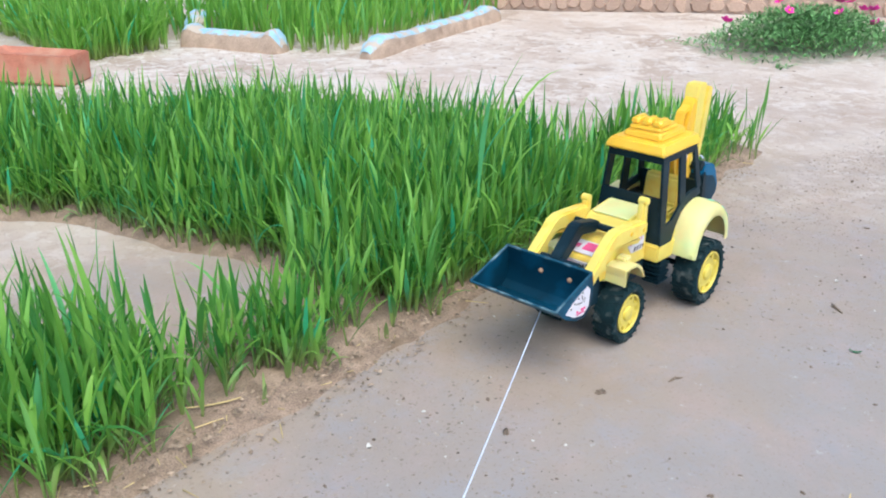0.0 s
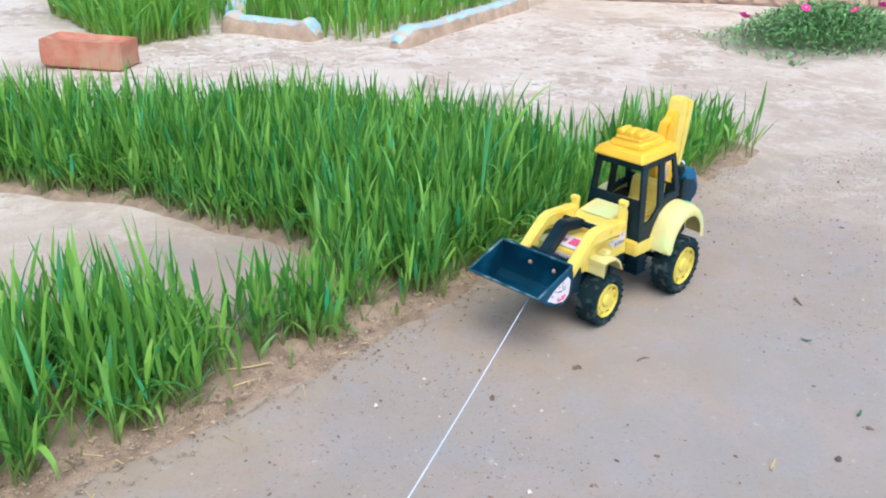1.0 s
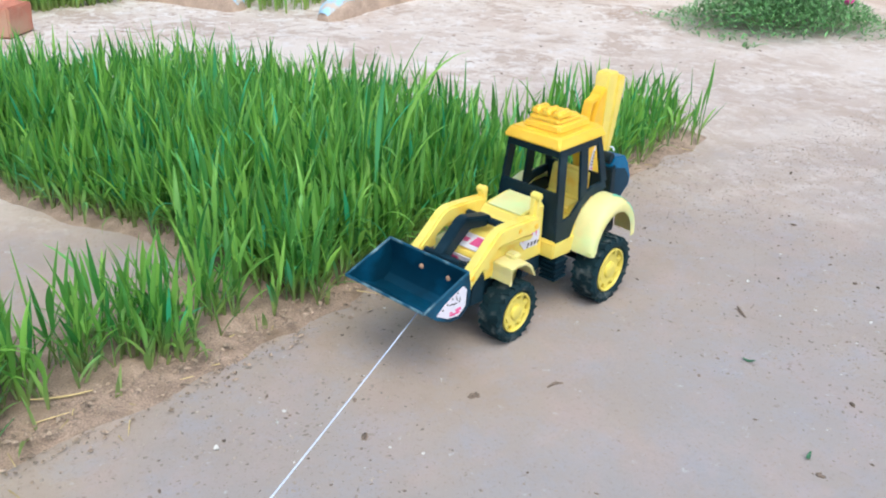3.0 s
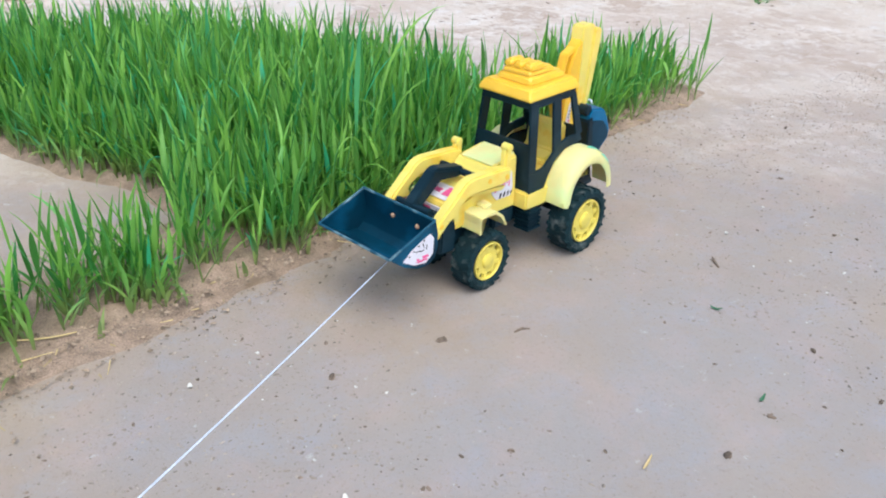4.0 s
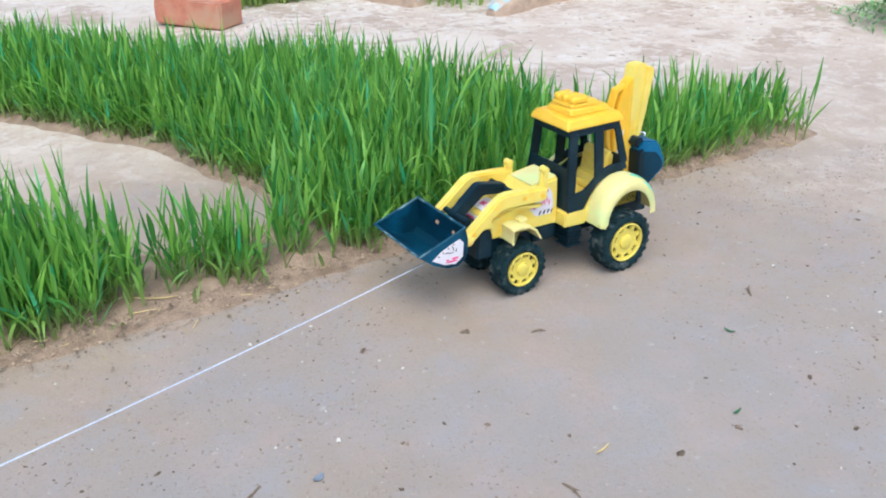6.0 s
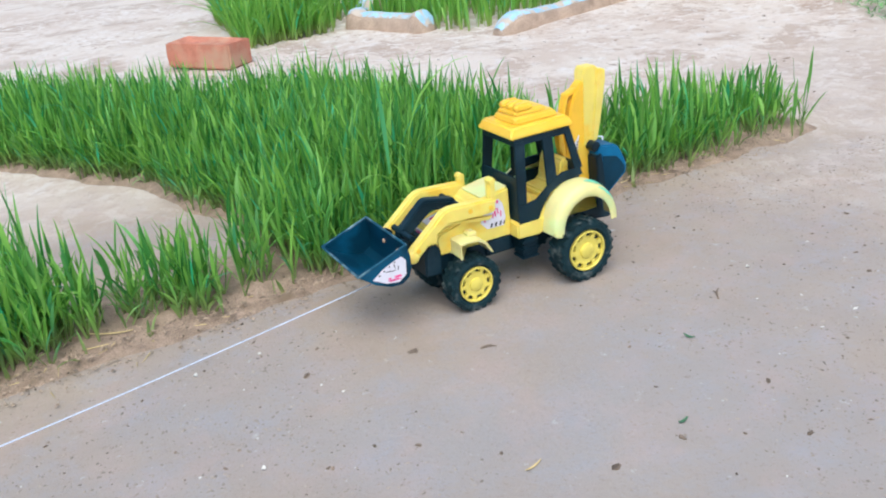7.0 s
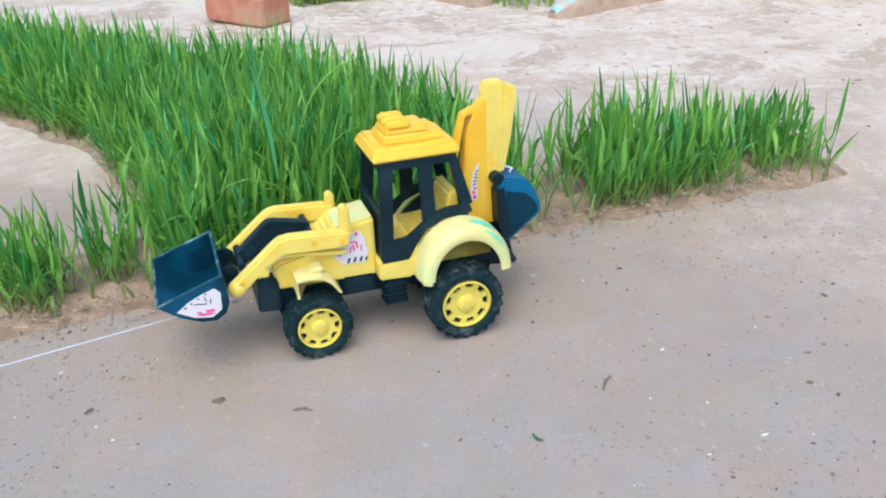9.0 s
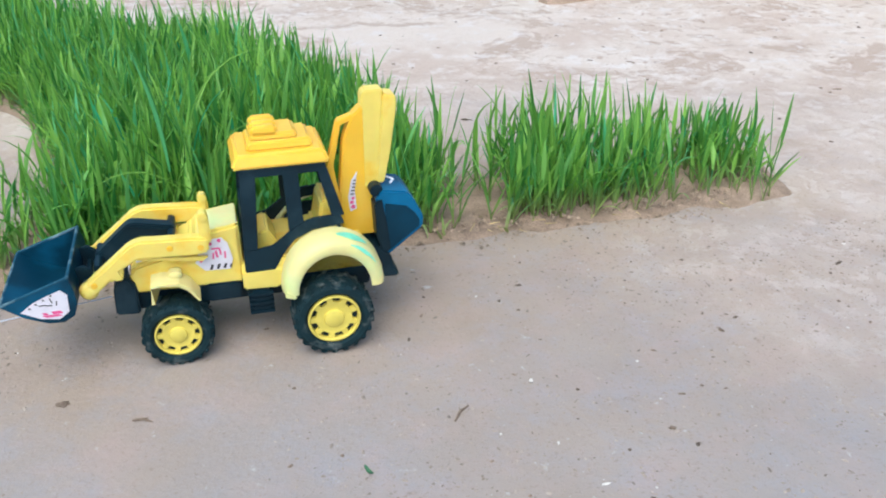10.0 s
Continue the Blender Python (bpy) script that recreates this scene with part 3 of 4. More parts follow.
def toy_loader():
    T = new("toy_loader")
    T.matrix_world = pose(0.0111, -0.0792, 0, 0, 0, 8)
    tagged(T, "yellow and black plastic toy backhoe loader on sandy ground", "toy loader")
    for s in (1, -1):
        wheel(T, 0.0, s * 0.064, 0.0445, 0.034, s)
        wheel(T, 0.163, s * 0.043, 0.0378, 0.031, s)
    part("rear_axle", tube((0, -0.05, 0.0445), (0, 0.05, 0.0445), 0.004), BLACK, T)
    part("front_axle", tube((0.163, -0.03, 0.0378), (0.163, 0.03, 0.0378), 0.004), BLACK, T)
    # chassis
    bm = prism([(-0.05, 0.05), (0.205, 0.056), (0.205, 0.082), (-0.05, 0.085)], -0.024, 0.024, 0.002)
    block((0.092, -0.032, 0.058), (0.128, 0.032, 0.08), 0.002, bm)
    part("chassis", bm, BLACK, T, "black plastic chassis")
    bm = prism([(0.198, 0.056), (0.223, 0.058), (0.221, 0.09), (0.215, 0.101), (0.205, 0.101), (0.198, 0.09)], -0.034, 0.034, 0.002)
    part("front_bumper", bm, BLACK, T, "black front weight block")
    for s in (1, -1):
        st = part("step", block((0.064, s * 0.040 - 0.011, 0.048), (0.082, s * 0.040 + 0.0095, 0.075), 0.001), BLACK, T, "ribbed black step")
        for k in range(5):
            part("step_rib", block((0.060, s * 0.040 - 0.012, 0.047 + k * 0.0055), (0.086 - 0.001 * (k % 2), s * 0.040 + 0.012 - 0.0015 * (k % 2), 0.0505 + k * 0.0055), 0.0008), BLACK, st)
    # hood
    hw = lambda z: 0.0312 - 0.002 * max(0, (z - 0.135) / 0.01)
    nhw = lambda z: -hw(z)
    bm = prism([(0.088, 0.077), (0.200, 0.080), (0.203, 0.103), (0.197, 0.111), (0.158, 0.120), (0.138, 0.129), (0.130, 0.1395), (0.088, 0.146)], nhw, hw, 0.003)
    hood = part("hood", bm, YELLOW, T)
    # a thin plate in the paler yellow covers the hood's top
    part("hood_top", prism([(0.089, 0.1445), (0.1295, 0.1385), (0.1295, 0.1402), (0.089, 0.1466)], -0.0243, 0.0243, 0.0005), FADED, hood, "pale yellow hood top")
    face = [(0.136, 0.108), (0.127, 0.0975), (0.101, 0.0965), (0.0975, 0.108), (0.1010, 0.127), (0.1065, 0.1345), (0.118, 0.1335), (0.129, 0.126)]
    inks = [(0.121, 0.101, 0.0014, 0.0028, -0.002), (0.114, 0.101, 0.0014, 0.0028, -0.002), (0.107, 0.101, 0.0014, 0.0026, -0.002), (0.101, 0.1005, 0.001, 0.002, -0.0015)]
    reds = [(0.113, 0.116, 0.0012, 0.004, 0.001), (0.1175, 0.114, 0.001, 0.0035, -0.001), (0.109, 0.1185, 0.001, 0.004, 0.001), (0.105, 0.114, 0.0009, 0.004, 0), (0.1145, 0.1225, 0.004, 0.0009, 0)]
    for s in (1, -1):
        sticker("hood_sticker", face, s * 0.0316, T, [(0.1095, 0.1315, 0.0022), (0.1185, 0.1285, 0.0016), (0.1300, 0.1095, 0.0016)], inks, s, "white sticker with pink and black print", reds)
    # front sticker on the nose
    g = part("nose_sticker", block((0.2025, -0.022, 0.084), (0.2042, 0.022, 0.105), 0), WHITE, T, "white printed sticker on the nose")
    part("print_spot", block((0.2038, -0.018, 0.088), (0.2047, -0.002, 0.102), 0), PINK, g)
    for k in range(4):
        part("print_bar", block((0.2038, 0.002 + 0.005 * k, 0.089), (0.2047, 0.0045 + 0.005 * k, 0.098 + 0.002 * k), 0), INK, g)
    slope = part("hood_front_sticker", prism([(0.1955, 0.1112), (0.171, 0.1168), (0.171, 0.1178), (0.1955, 0.1122)], -0.020, 0.022, 0), WHITE, T, "pale pink printed sticker on the sloping nose")
    part("print_spot", prism([(0.189, 0.1134), (0.174, 0.1168), (0.174, 0.1175), (0.189, 0.1141)], 0.000, 0.016, 0), PINK, slope)
    part("print_spot", prism([(0.187, 0.1138), (0.180, 0.1154), (0.180, 0.1161), (0.187, 0.1145)], -0.015, -0.005, 0), PINK, slope)
    # front mudguards
    for s in (1, -1):
        ya, yb = (0.030, 0.058) if s > 0 else (-0.058, -0.030)
        bm = prism([(0.181, 0.080), (0.183, 0.080), (0.181, 0.097), (0.172, 0.0985), (0.156, 0.097), (0.146, 0.090), (0.137, 0.0765), (0.1345, 0.0765),
                    (0.143, 0.092), (0.154, 0.1005), (0.172, 0.1025), (0.1825, 0.1005)], ya, yb, 0.0007)
        block((0.151, s * 0.040 - 0.008, 0.100), (0.164, s * 0.040 + 0.007, 0.1075), 0.002, bm)
        part("front_mudguard", bm, FADED, T, "faded yellow front mudguard")
    # body under the cab and rear mudguards
    bm = prism([(0.053, 0.075), (0.090, 0.077), (0.090, 0.099), (0.040, 0.099), (0.044, 0.085)], -0.049, 0.049, 0.002)
    block((-0.045, -0.046, 0.084), (0.056, 0.046, 0.112), 0.003, bm)
    part("body", bm, YELLOW, T)
    for s in (1, -1):
        sec = [(s * 0.044, 1.0), (s * 0.058, 1.0), (s * 0.066, 0.985), (s * 0.0715, 0.95), (s * 0.0755, 0.89), (s * 0.0765, 0.80), (s * 0.0765, 0.745)]
        gd = smooth(part("rear_mudguard", arch(-0.004, 0.078, 0.055, 0.060, sec, 0, 180, 28, 0.0022), FADED, T, "faded pale yellow rear mudguard"), 50)
        part("mudguard_lip", prism([(0.049, 0.0765), (0.040, 0.0735), (0.037, 0.0755), (0.040, 0.0785), (0.049, 0.082)], s * 0.060, s * 0.0765, 0.0006), FADED, gd)
        part("inner_arch", prism([(-0.05, 0.078), (0.046, 0.078), (0.034, 0.115), (0.012, 0.13), (-0.018, 0.13), (-0.042, 0.112)], s * 0.043, s * 0.046, 0), BLACK, gd, "dark inside of the mudguard")
        if s > 0:
            # teal paint smears, as raised thin strokes that follow the curve
            for (b0, b1, ys, ye) in ((96, 132, 0.056, 0.068), (112, 150, 0.0725, 0.0757)):
                sm = bmesh.new()
                rows = []
                for i in range(13):
                    a = radians(b0 + (b1 - b0) * i / 12)
                    taper = math.sin(math.pi * (0.08 + 0.84 * i / 12))
                    mid = (ys + ye) / 2
                    row = []
                    for y in (mid - (ye - ys) / 2 * taper, mid, mid + (ye - ys) / 2 * taper):
                        k = float(np.interp(y, [q[0] for q in sec[:6]], [q[1] for q in sec[:6]])) * 1.012
                        row.append(sm.verts.new((-0.004 + 0.055 * k * math.cos(a), y + 0.0004, 0.078 + 0.060 * k * math.sin(a))))
                    rows.append(row)
                for p, q in zip(rows, rows[1:]):
                    for j in range(2):
                        sm.faces.new((p[j], p[j + 1], q[j + 1], q[j]))
                smooth(part("paint_smear", sm, TEAL, gd, "teal paint smear"))
    # cab
    out = lambda z: 0.0480 - (z - 0.095) * 0.086
    inn = lambda z: out(z) - 0.0035
    cab = new("cab")
    cab.parent = T
    tagged(cab, "open black cab frame")
    for s in (1, -1):
        o = (lambda z, s=s: s * out(z))
        i = (lambda z, s=s: s * inn(z))
        part("side_panel", prism([(0.0865, 0.096), (0.058, 0.092), (0.045, 0.113), (0.032, 0.128), (0.012, 0.1365), (-0.022, 0.140), (-0.018, 0.151), (0.010, 0.150),
                                  (0.027, 0.145), (0.043, 0.133), (0.056, 0.124), (0.072, 0.122), (0.0855, 0.1225)], i, o, 0.0008), BLACK, cab)
        part("front_post", prism([(0.0857, 0.1215), (0.0712, 0.1212), (0.0655, 0.2045), (0.0815, 0.2055)], i, o, 0.0008), BLACK, cab)
        part("middle_post", prism([(0.037, 0.138), (0.021, 0.1465), (0.0225, 0.2045), (0.0385, 0.2045)], i, o, 0.0008), BLACK, cab)
        part("rear_post", prism([(-0.009, 0.1495), (-0.0225, 0.1495), (-0.007, 0.2055), (0.0035, 0.2045)], i, o, 0.0008), BLACK, cab)
        part("top_rail", prism([(0.0825, 0.2), (-0.0065, 0.2), (-0.006, 0.2125), (0.0818, 0.2125)], i, (lambda z, s=s: s * (out(z) - 0.0004)), 0.0006), BLACK, cab)
    def across(name, x0, x1, z0, z1, k=0.0):
        a = []
        for x, z in ((x0, z0), (x1, z0), (x1 - k, z1), (x0 - k, z1)):
            a.append((x, z))
        return part(name, prism(a, lambda z: -inn(z) - 0.0005, lambda z: inn(z) + 0.0005, 0.0006), BLACK, cab)
    across("front_panel", 0.0823, 0.0858, 0.096, 0.158, 0.0022)
    across("front_rail", 0.079, 0.0815, 0.2, 0.2125)
    across("rear_panel", -0.0205, -0.017, 0.125, 0.160, -0.008)
    across("rear_rail", -0.0045, -0.001, 0.198, 0.2125)
    # inside the cab
    bm = prism([(-0.012, 0.11), (0.03, 0.11), (0.03, 0.121), (0.006, 0.124), (0.0, 0.158), (-0.006, 0.163), (-0.013, 0.158)], -0.026, 0.026, 0.003)
    part("seat", bm, YELLOW, T, "yellow moulded driver seat")
    bm = prism([(0.046, 0.098), (0.072, 0.098), (0.068, 0.130), (0.058, 0.133), (0.050, 0.120)], -0.024, 0.024, 0.002)
    part("dashboard", bm, YELLOW, T)
    # roof in steps
    def tier(x0, x1, w, z0, z1, k):
        own = bmesh.new()
        bmesh.ops.create_cube(own, size=1)
        for v in own.verts:
            top = v.co.z > 0
            e = k if top else 0
            v.co = Vector(((x0 + e) if v.co.x < 0 else (x1 - e), (w - e) * (1 if v.co.y > 0 else -1), z1 if top else z0))
        bevelled(own, 0.0026, 3)
        return own
    bm = tier(-0.0118, 0.0888, 0.0425, 0.2105, 0.2240, 0.0065)
    roof = part("roof", bm, ORANGE, T, "golden yellow stepped roof")
    part("roof_step", tier(0.003, 0.072, 0.0270, 0.2225, 0.2330, 0.003), ORANGE, roof)
    part("roof_step", tier(0.017, 0.068, 0.0228, 0.2320, 0.2400, 0.003), ORANGE, roof)
    for yy in (-0.0148, 0.0, 0.0148):
        part("roof_knob", tier(0.037, 0.066, 0.0072, 0.2385, 0.2475, 0.0022), ORANGE, roof).matrix_local = pose(0, yy, 0)
    for o in (roof, *roof.children):
        smooth(o, 50)
    # front loader arms
    for s in (1, -1):
        ya, yb = (0.0325, 0.0470) if s > 0 else (-0.0470, -0.0325)
        bm = prism([(0.120, 0.126), (0.120, 0.142), (0.135, 0.1445), (0.187, 0.1475), (0.197, 0.144), (0.249, 0.101), (0.246, 0.092), (0.237, 0.092),
                    (0.219, 0.1075), (0.212, 0.104), (0.206, 0.108), (0.209, 0.1165), (0.190, 0.1275), (0.135, 0.1245)], ya, yb, 0.0022)
        arm = smooth(part("loader_arm", bm, YELLOW, T), 45)
        part("arm_end", ball((0.2425, s * 0.0405, 0.0965), 0.0098, None, (1, 0.85, 1)), YELLOW, arm)
        smooth(arm.children[-1])
        for px, pz in ((0.128, 0.133), (0.158, 0.136), (0.236, 0.104)):
            part("pin", tube((px, s * 0.045, pz), (px, s * 0.0478, pz), 0.0036, 0.0032, 14, None, 0.0006), ORANGE, arm)
        bm = prism([(0.188, 0.1265), (0.192, 0.1235), (0.128, 0.114), (0.122, 0.118)], s * 0.036, s * 0.041, 0.0006)
        part("lower_strut", bm, YELLOW, arm)
        top = 0.1715 if s > 0 else 0.1565
        bm = prism([(0.1165, 0.134), (0.1285, 0.134), (0.1275, top - 0.0055), (0.1225, top), (0.117, top - 0.0055)], s * 0.034, s * 0.0435, 0.0022)
        tube((0.1225, s * 0.0335, top - 0.0055), (0.1225, s * 0.0455, top - 0.0055), 0.0052, 0.0048, 14, bm, 0.001)
        smooth(part("pivot_post", bm, YELLOW, arm), 45)
    # black tilt link between the arms
    bm = bmesh.new()
    prism([(0.2405, 0.103), (0.237, 0.1145), (0.201, 0.146), (0.194, 0.1478), (0.154, 0.1395), (0.152, 0.131), (0.161, 0.1275), (0.190, 0.1315), (0.230, 0.1015)], -0.0135, 0.0015, 0.0014, bm)
    prism([(0.199, 0.1442), (0.190, 0.1435), (0.156, 0.1365), (0.158, 0.1335), (0.189, 0.1395)], -0.0145, 0.0025, 0.0004, bm)
    tube((0.157, -0.031, 0.1335), (0.157, 0.031, 0.1335), 0.0042, 0.0042, 14, bm)
    tube((0.233, -0.026, 0.112), (0.233, 0.026, 0.112), 0.0042, 0.0042, 14, bm)
    part("tilt_link", bm, BLACK, T, "black bent tilt link")
    # bucket
    shell = [(0.3235, 0.0995), (0.303, 0.0835), (0.283, 0.0745), (0.268, 0.0735), (0.2575, 0.080), (0.253, 0.092), (0.2535, 0.108), (0.2570, 0.123)]
    inside = [(x + dx, z + dz) for (x, z), (dx, dz) in zip(shell, [(-0.001, 0.0016), (-0.0005, 0.0022), (0, 0.0022), (0.0006, 0.0022), (0.0018, 0.0014), (0.0022, 0.0006), (0.0022, 0), (0.002, -0.0006)])]
    bm = prism(shell + inside[::-1], -0.0575, 0.0575, 0.0004)
    bucket = smooth(part("bucket", bm, BLUE, T, "blue-black open front bucket"), 30)
    for s in (1, -1):
        part("bucket_side", prism(shell, s * 0.0562, s * 0.0585, 0.0005), BLUE, bucket)
    rim = bmesh.new()
    for s in (1, -1):
        tube((0.3235, s * 0.0573, 0.0998), (0.2575, s * 0.0573, 0.1232), 0.0016, 0.0016, 8, rim)
    tube((0.3235, -0.0573, 0.0998), (0.3235, 0.0573, 0.0998), 0.0015, 0.0015, 8, rim)
    tube((0.2575, -0.0573, 0.1232), (0.2575, 0.0573, 0.1232), 0.0018, 0.0018, 8, rim)
    part("bucket_rim", rim, WORN, bucket, "worn rolled rim")
    for yy in (-0.010, 0.029):
        part("bucket_pin", ball((0.2562, yy, 0.105), 0.003, None, (0.7, 1, 1)), TAN, bucket, "tan plastic pin end")
    for s in (1, -1):
        part("bucket_ear", prism([(0.254, 0.088), (0.240, 0.094), (0.238, 0.110), (0.246, 0.116), (0.255, 0.114)], s * 0.020, s * 0.026, 0.0008), BLACK, bucket)
    part("bucket_shaft", tube((0.2455, -0.041, 0.0985), (0.2455, 0.041, 0.0985), 0.0034), BLACK, bucket)
    sticker("bucket_sticker", [(0.306, 0.091), (0.289, 0.0815), (0.272, 0.0785), (0.2615, 0.086), (0.2605, 0.105), (0.266, 0.111), (0.279, 0.1065), (0.2935, 0.100)], 0.0586, T,
            [],
            [(0.284, 0.0965, 0.0035, 0.0005, 0.001), (0.2755, 0.101, 0.0005, 0.003, 0.0015), (0.279, 0.0955, 0.0028, 0.0005, -0.001), (0.272, 0.0975, 0.0005, 0.0026, -0.001),
             (0.297, 0.0945, 0.0012, 0.0008, 0), (0.2905, 0.0985, 0.001, 0.0008, 0), (0.283, 0.1025, 0.001, 0.0008, 0), (0.2755, 0.1065, 0.001, 0.0008, 0)], 1, "white sticker with pink and black print",
            [(0.276, 0.0835, 0.0075, 0.0012, 0.004), (0.272, 0.0868, 0.0045, 0.0016, 0.002), (0.283, 0.0865, 0.002, 0.0012, 0.002)])
    # backhoe
    bm = prism([(-0.028, 0.105), (-0.022, 0.130), (-0.0255, 0.175), (-0.0305, 0.222), (-0.041, 0.246), (-0.052, 0.256), (-0.074, 0.256), (-0.068, 0.18), (-0.0635, 0.145), (-0.062, 0.105)], -0.0085, 0.0085, 0.0016)
    boom = part("boom", bm, ORANGE, T, "golden yellow backhoe boom")
    bm = prism([(-0.0215, 0.14), (-0.0125, 0.172), (-0.0115, 0.19), (-0.0250, 0.2405), (-0.0430, 0.247), (-0.0435, 0.2405), (-0.0292, 0.236), (-0.0190, 0.19), (-0.0215, 0.172), (-0.027, 0.145)], -0.006, 0.006, 0.0012)
    part("boom_brace", bm, ORANGE, boom)
    bm = prism([(-0.0505, 0.163), (-0.0510, 0.267), (-0.0550, 0.2725), (-0.0735, 0.2725), (-0.0745, 0.27), (-0.0660, 0.163)], -0.0098, 0.0098, 0.0018)
    stick = part("dipper_arm", bm, YELLOW, T, "pale yellow dipper arm")
    bm = prism([(-0.0640, 0.168), (-0.0730, 0.262), (-0.0745, 0.2675), (-0.0875, 0.2655), (-0.0880, 0.252), (-0.0800, 0.200), (-0.0730, 0.168)], -0.0122, 0.0122, 0.0014)
    part("dipper_back", bm, YELLOW, stick)
    for o in (boom, stick):
        smooth(o, 45)
    sticker("boom_sticker", [(-0.034, 0.136), (-0.0415, 0.139), (-0.040, 0.160), (-0.0435, 0.183), (-0.0365, 0.173), (-0.0325, 0.153)], 0.0088, T,
            [(-0.0375, 0.1415, 0.0024), (-0.0362, 0.147, 0.0022), (-0.0378, 0.152, 0.0018)],
            [(-0.0372, 0.157, 0.002, 0.0008, 0), (-0.0378, 0.161, 0.002, 0.0008, 0), (-0.0388, 0.165, 0.0018, 0.0008, 0), (-0.0395, 0.169, 0.0016, 0.0008, 0), (-0.0402, 0.173, 0.0014, 0.0007, 0)], 1, "narrow white sticker with pink and black print")
    # rear bucket and its mounting
    prof = [(-0.060, 0.157), (-0.066, 0.165), (-0.095, 0.160), (-0.103, 0.150), (-0.1135, 0.128), (-0.1125, 0.115), (-0.072, 0.084), (-0.066, 0.094), (-0.063, 0.115)]
    rb = part("rear_bucket", prism(prof, -0.026, 0.026, 0.002), REAR_BLUE, T, "blue plastic rear digging bucket")
    smooth(rb, 40)
    for s in (1, -1):
        part("rear_bucket_side", prism([(-0.070, 0.149), (-0.094, 0.1435), (-0.1035, 0.134), (-0.1085, 0.126), (-0.1085, 0.117), (-0.074, 0.091), (-0.070, 0.098)], s * 0.0258, s * 0.0268, 0.0003), BLUE, rb, "darker side of the bucket")
    part("rear_bucket_front", prism([(-0.0575, 0.150), (-0.0665, 0.155), (-0.072, 0.12), (-0.075, 0.092), (-0.066, 0.088), (-0.0595, 0.11)], -0.0285, 0.0285, 0.0012), BLACK, rb)
    smooth(part("rear_pin", tube((-0.0615, -0.024, 0.1635), (-0.0615, 0.024, 0.1635), 0.0072, 0.0072, 16, None, 0.0012), BLACK, rb), 40)
    bm = prism([(-0.046, 0.06), (-0.082, 0.056), (-0.084, 0.062), (-0.078, 0.068), (-0.074, 0.088), (-0.060, 0.098), (-0.046, 0.10)], -0.028, 0.028, 0.002)
    part("rear_mount", bm, BLACK, T, "black rear stabiliser block")
    knot = bmesh.new()
    pts = [(-0.058, 0.004, 0.172), (-0.066, 0.008, 0.1755), (-0.075, 0.004, 0.172), (-0.083, 0.011, 0.1705), (-0.078, 0.016, 0.1685)]
    for p, q in zip(pts, pts[1:]):
        tube(p, q, 0.0011, 0.0011, 6, knot)
    part("thread_knot", knot, STRING, T, "knotted white thread")
    return T


toy_loader()


# ---- the pulling string ----
def string():
    """A twisted white thread from under the bucket, drawn tight towards the puller."""
    c = bpy.data.curves.new("pull_string", "CURVE")
    c.dimensions, c.bevel_depth, c.bevel_resolution = "3D", 0.00072, 2
    sp = c.splines.new("POLY")
    a, d = Vector((0.243, -0.066, 0.052)), Vector((0.77, 0.565, 0.185)).normalized()
    n = 60
    sp.points.add(n)
    for i in range(n + 1):
        u = 1.15 * i / n
        sag = -0.010 * math.sin(math.pi * i / n)
        p = a + d * u
        sp.points[i].co = (p.x, p.y, p.z + sag, 1)
    c.materials.append(STRING)
    return tagged(new("pull_string", c), "taut white twisted pulling string tied to the toy", "string")


string()


# ---- the far yard ----
def brick():
    bm = bmesh.new()
    bmesh.ops.create_cube(bm, size=1)
    for v in bm.verts:
        v.co = Vector((v.co.x * 0.245, v.co.y * 0.122, v.co.z * 0.082 + 0.041))
    top = [f for f in bm.faces if f.normal.z > 0.9][0]
    bmesh.ops.inset_region(bm, faces=[top], thickness=0.030)
    bmesh.ops.translate(bm, vec=(0, 0, -0.016), verts=top.verts)
    for v in top.verts:
        v.co.x *= 0.93
    bmesh.ops.bevel(bm, geom=list(bm.edges), offset=0.006, segments=3, affect="EDGES")
    bmesh.ops.subdivide_edges(bm, edges=[e for e in bm.edges if e.calc_length() > 0.03], cuts=5, use_grid_fill=True)
    for v in bm.verts:
        v.co += 0.0022 * noise.noise_vector(v.co * 28)
    ob = smooth(part("brick", bm, BRICK), 60)
    ob.matrix_world = pose(0.258, -1.95, 0.002, 0, 2.0, 136)
    return tagged(ob, "worn red clay brick lying on the sandy yard", "brick")


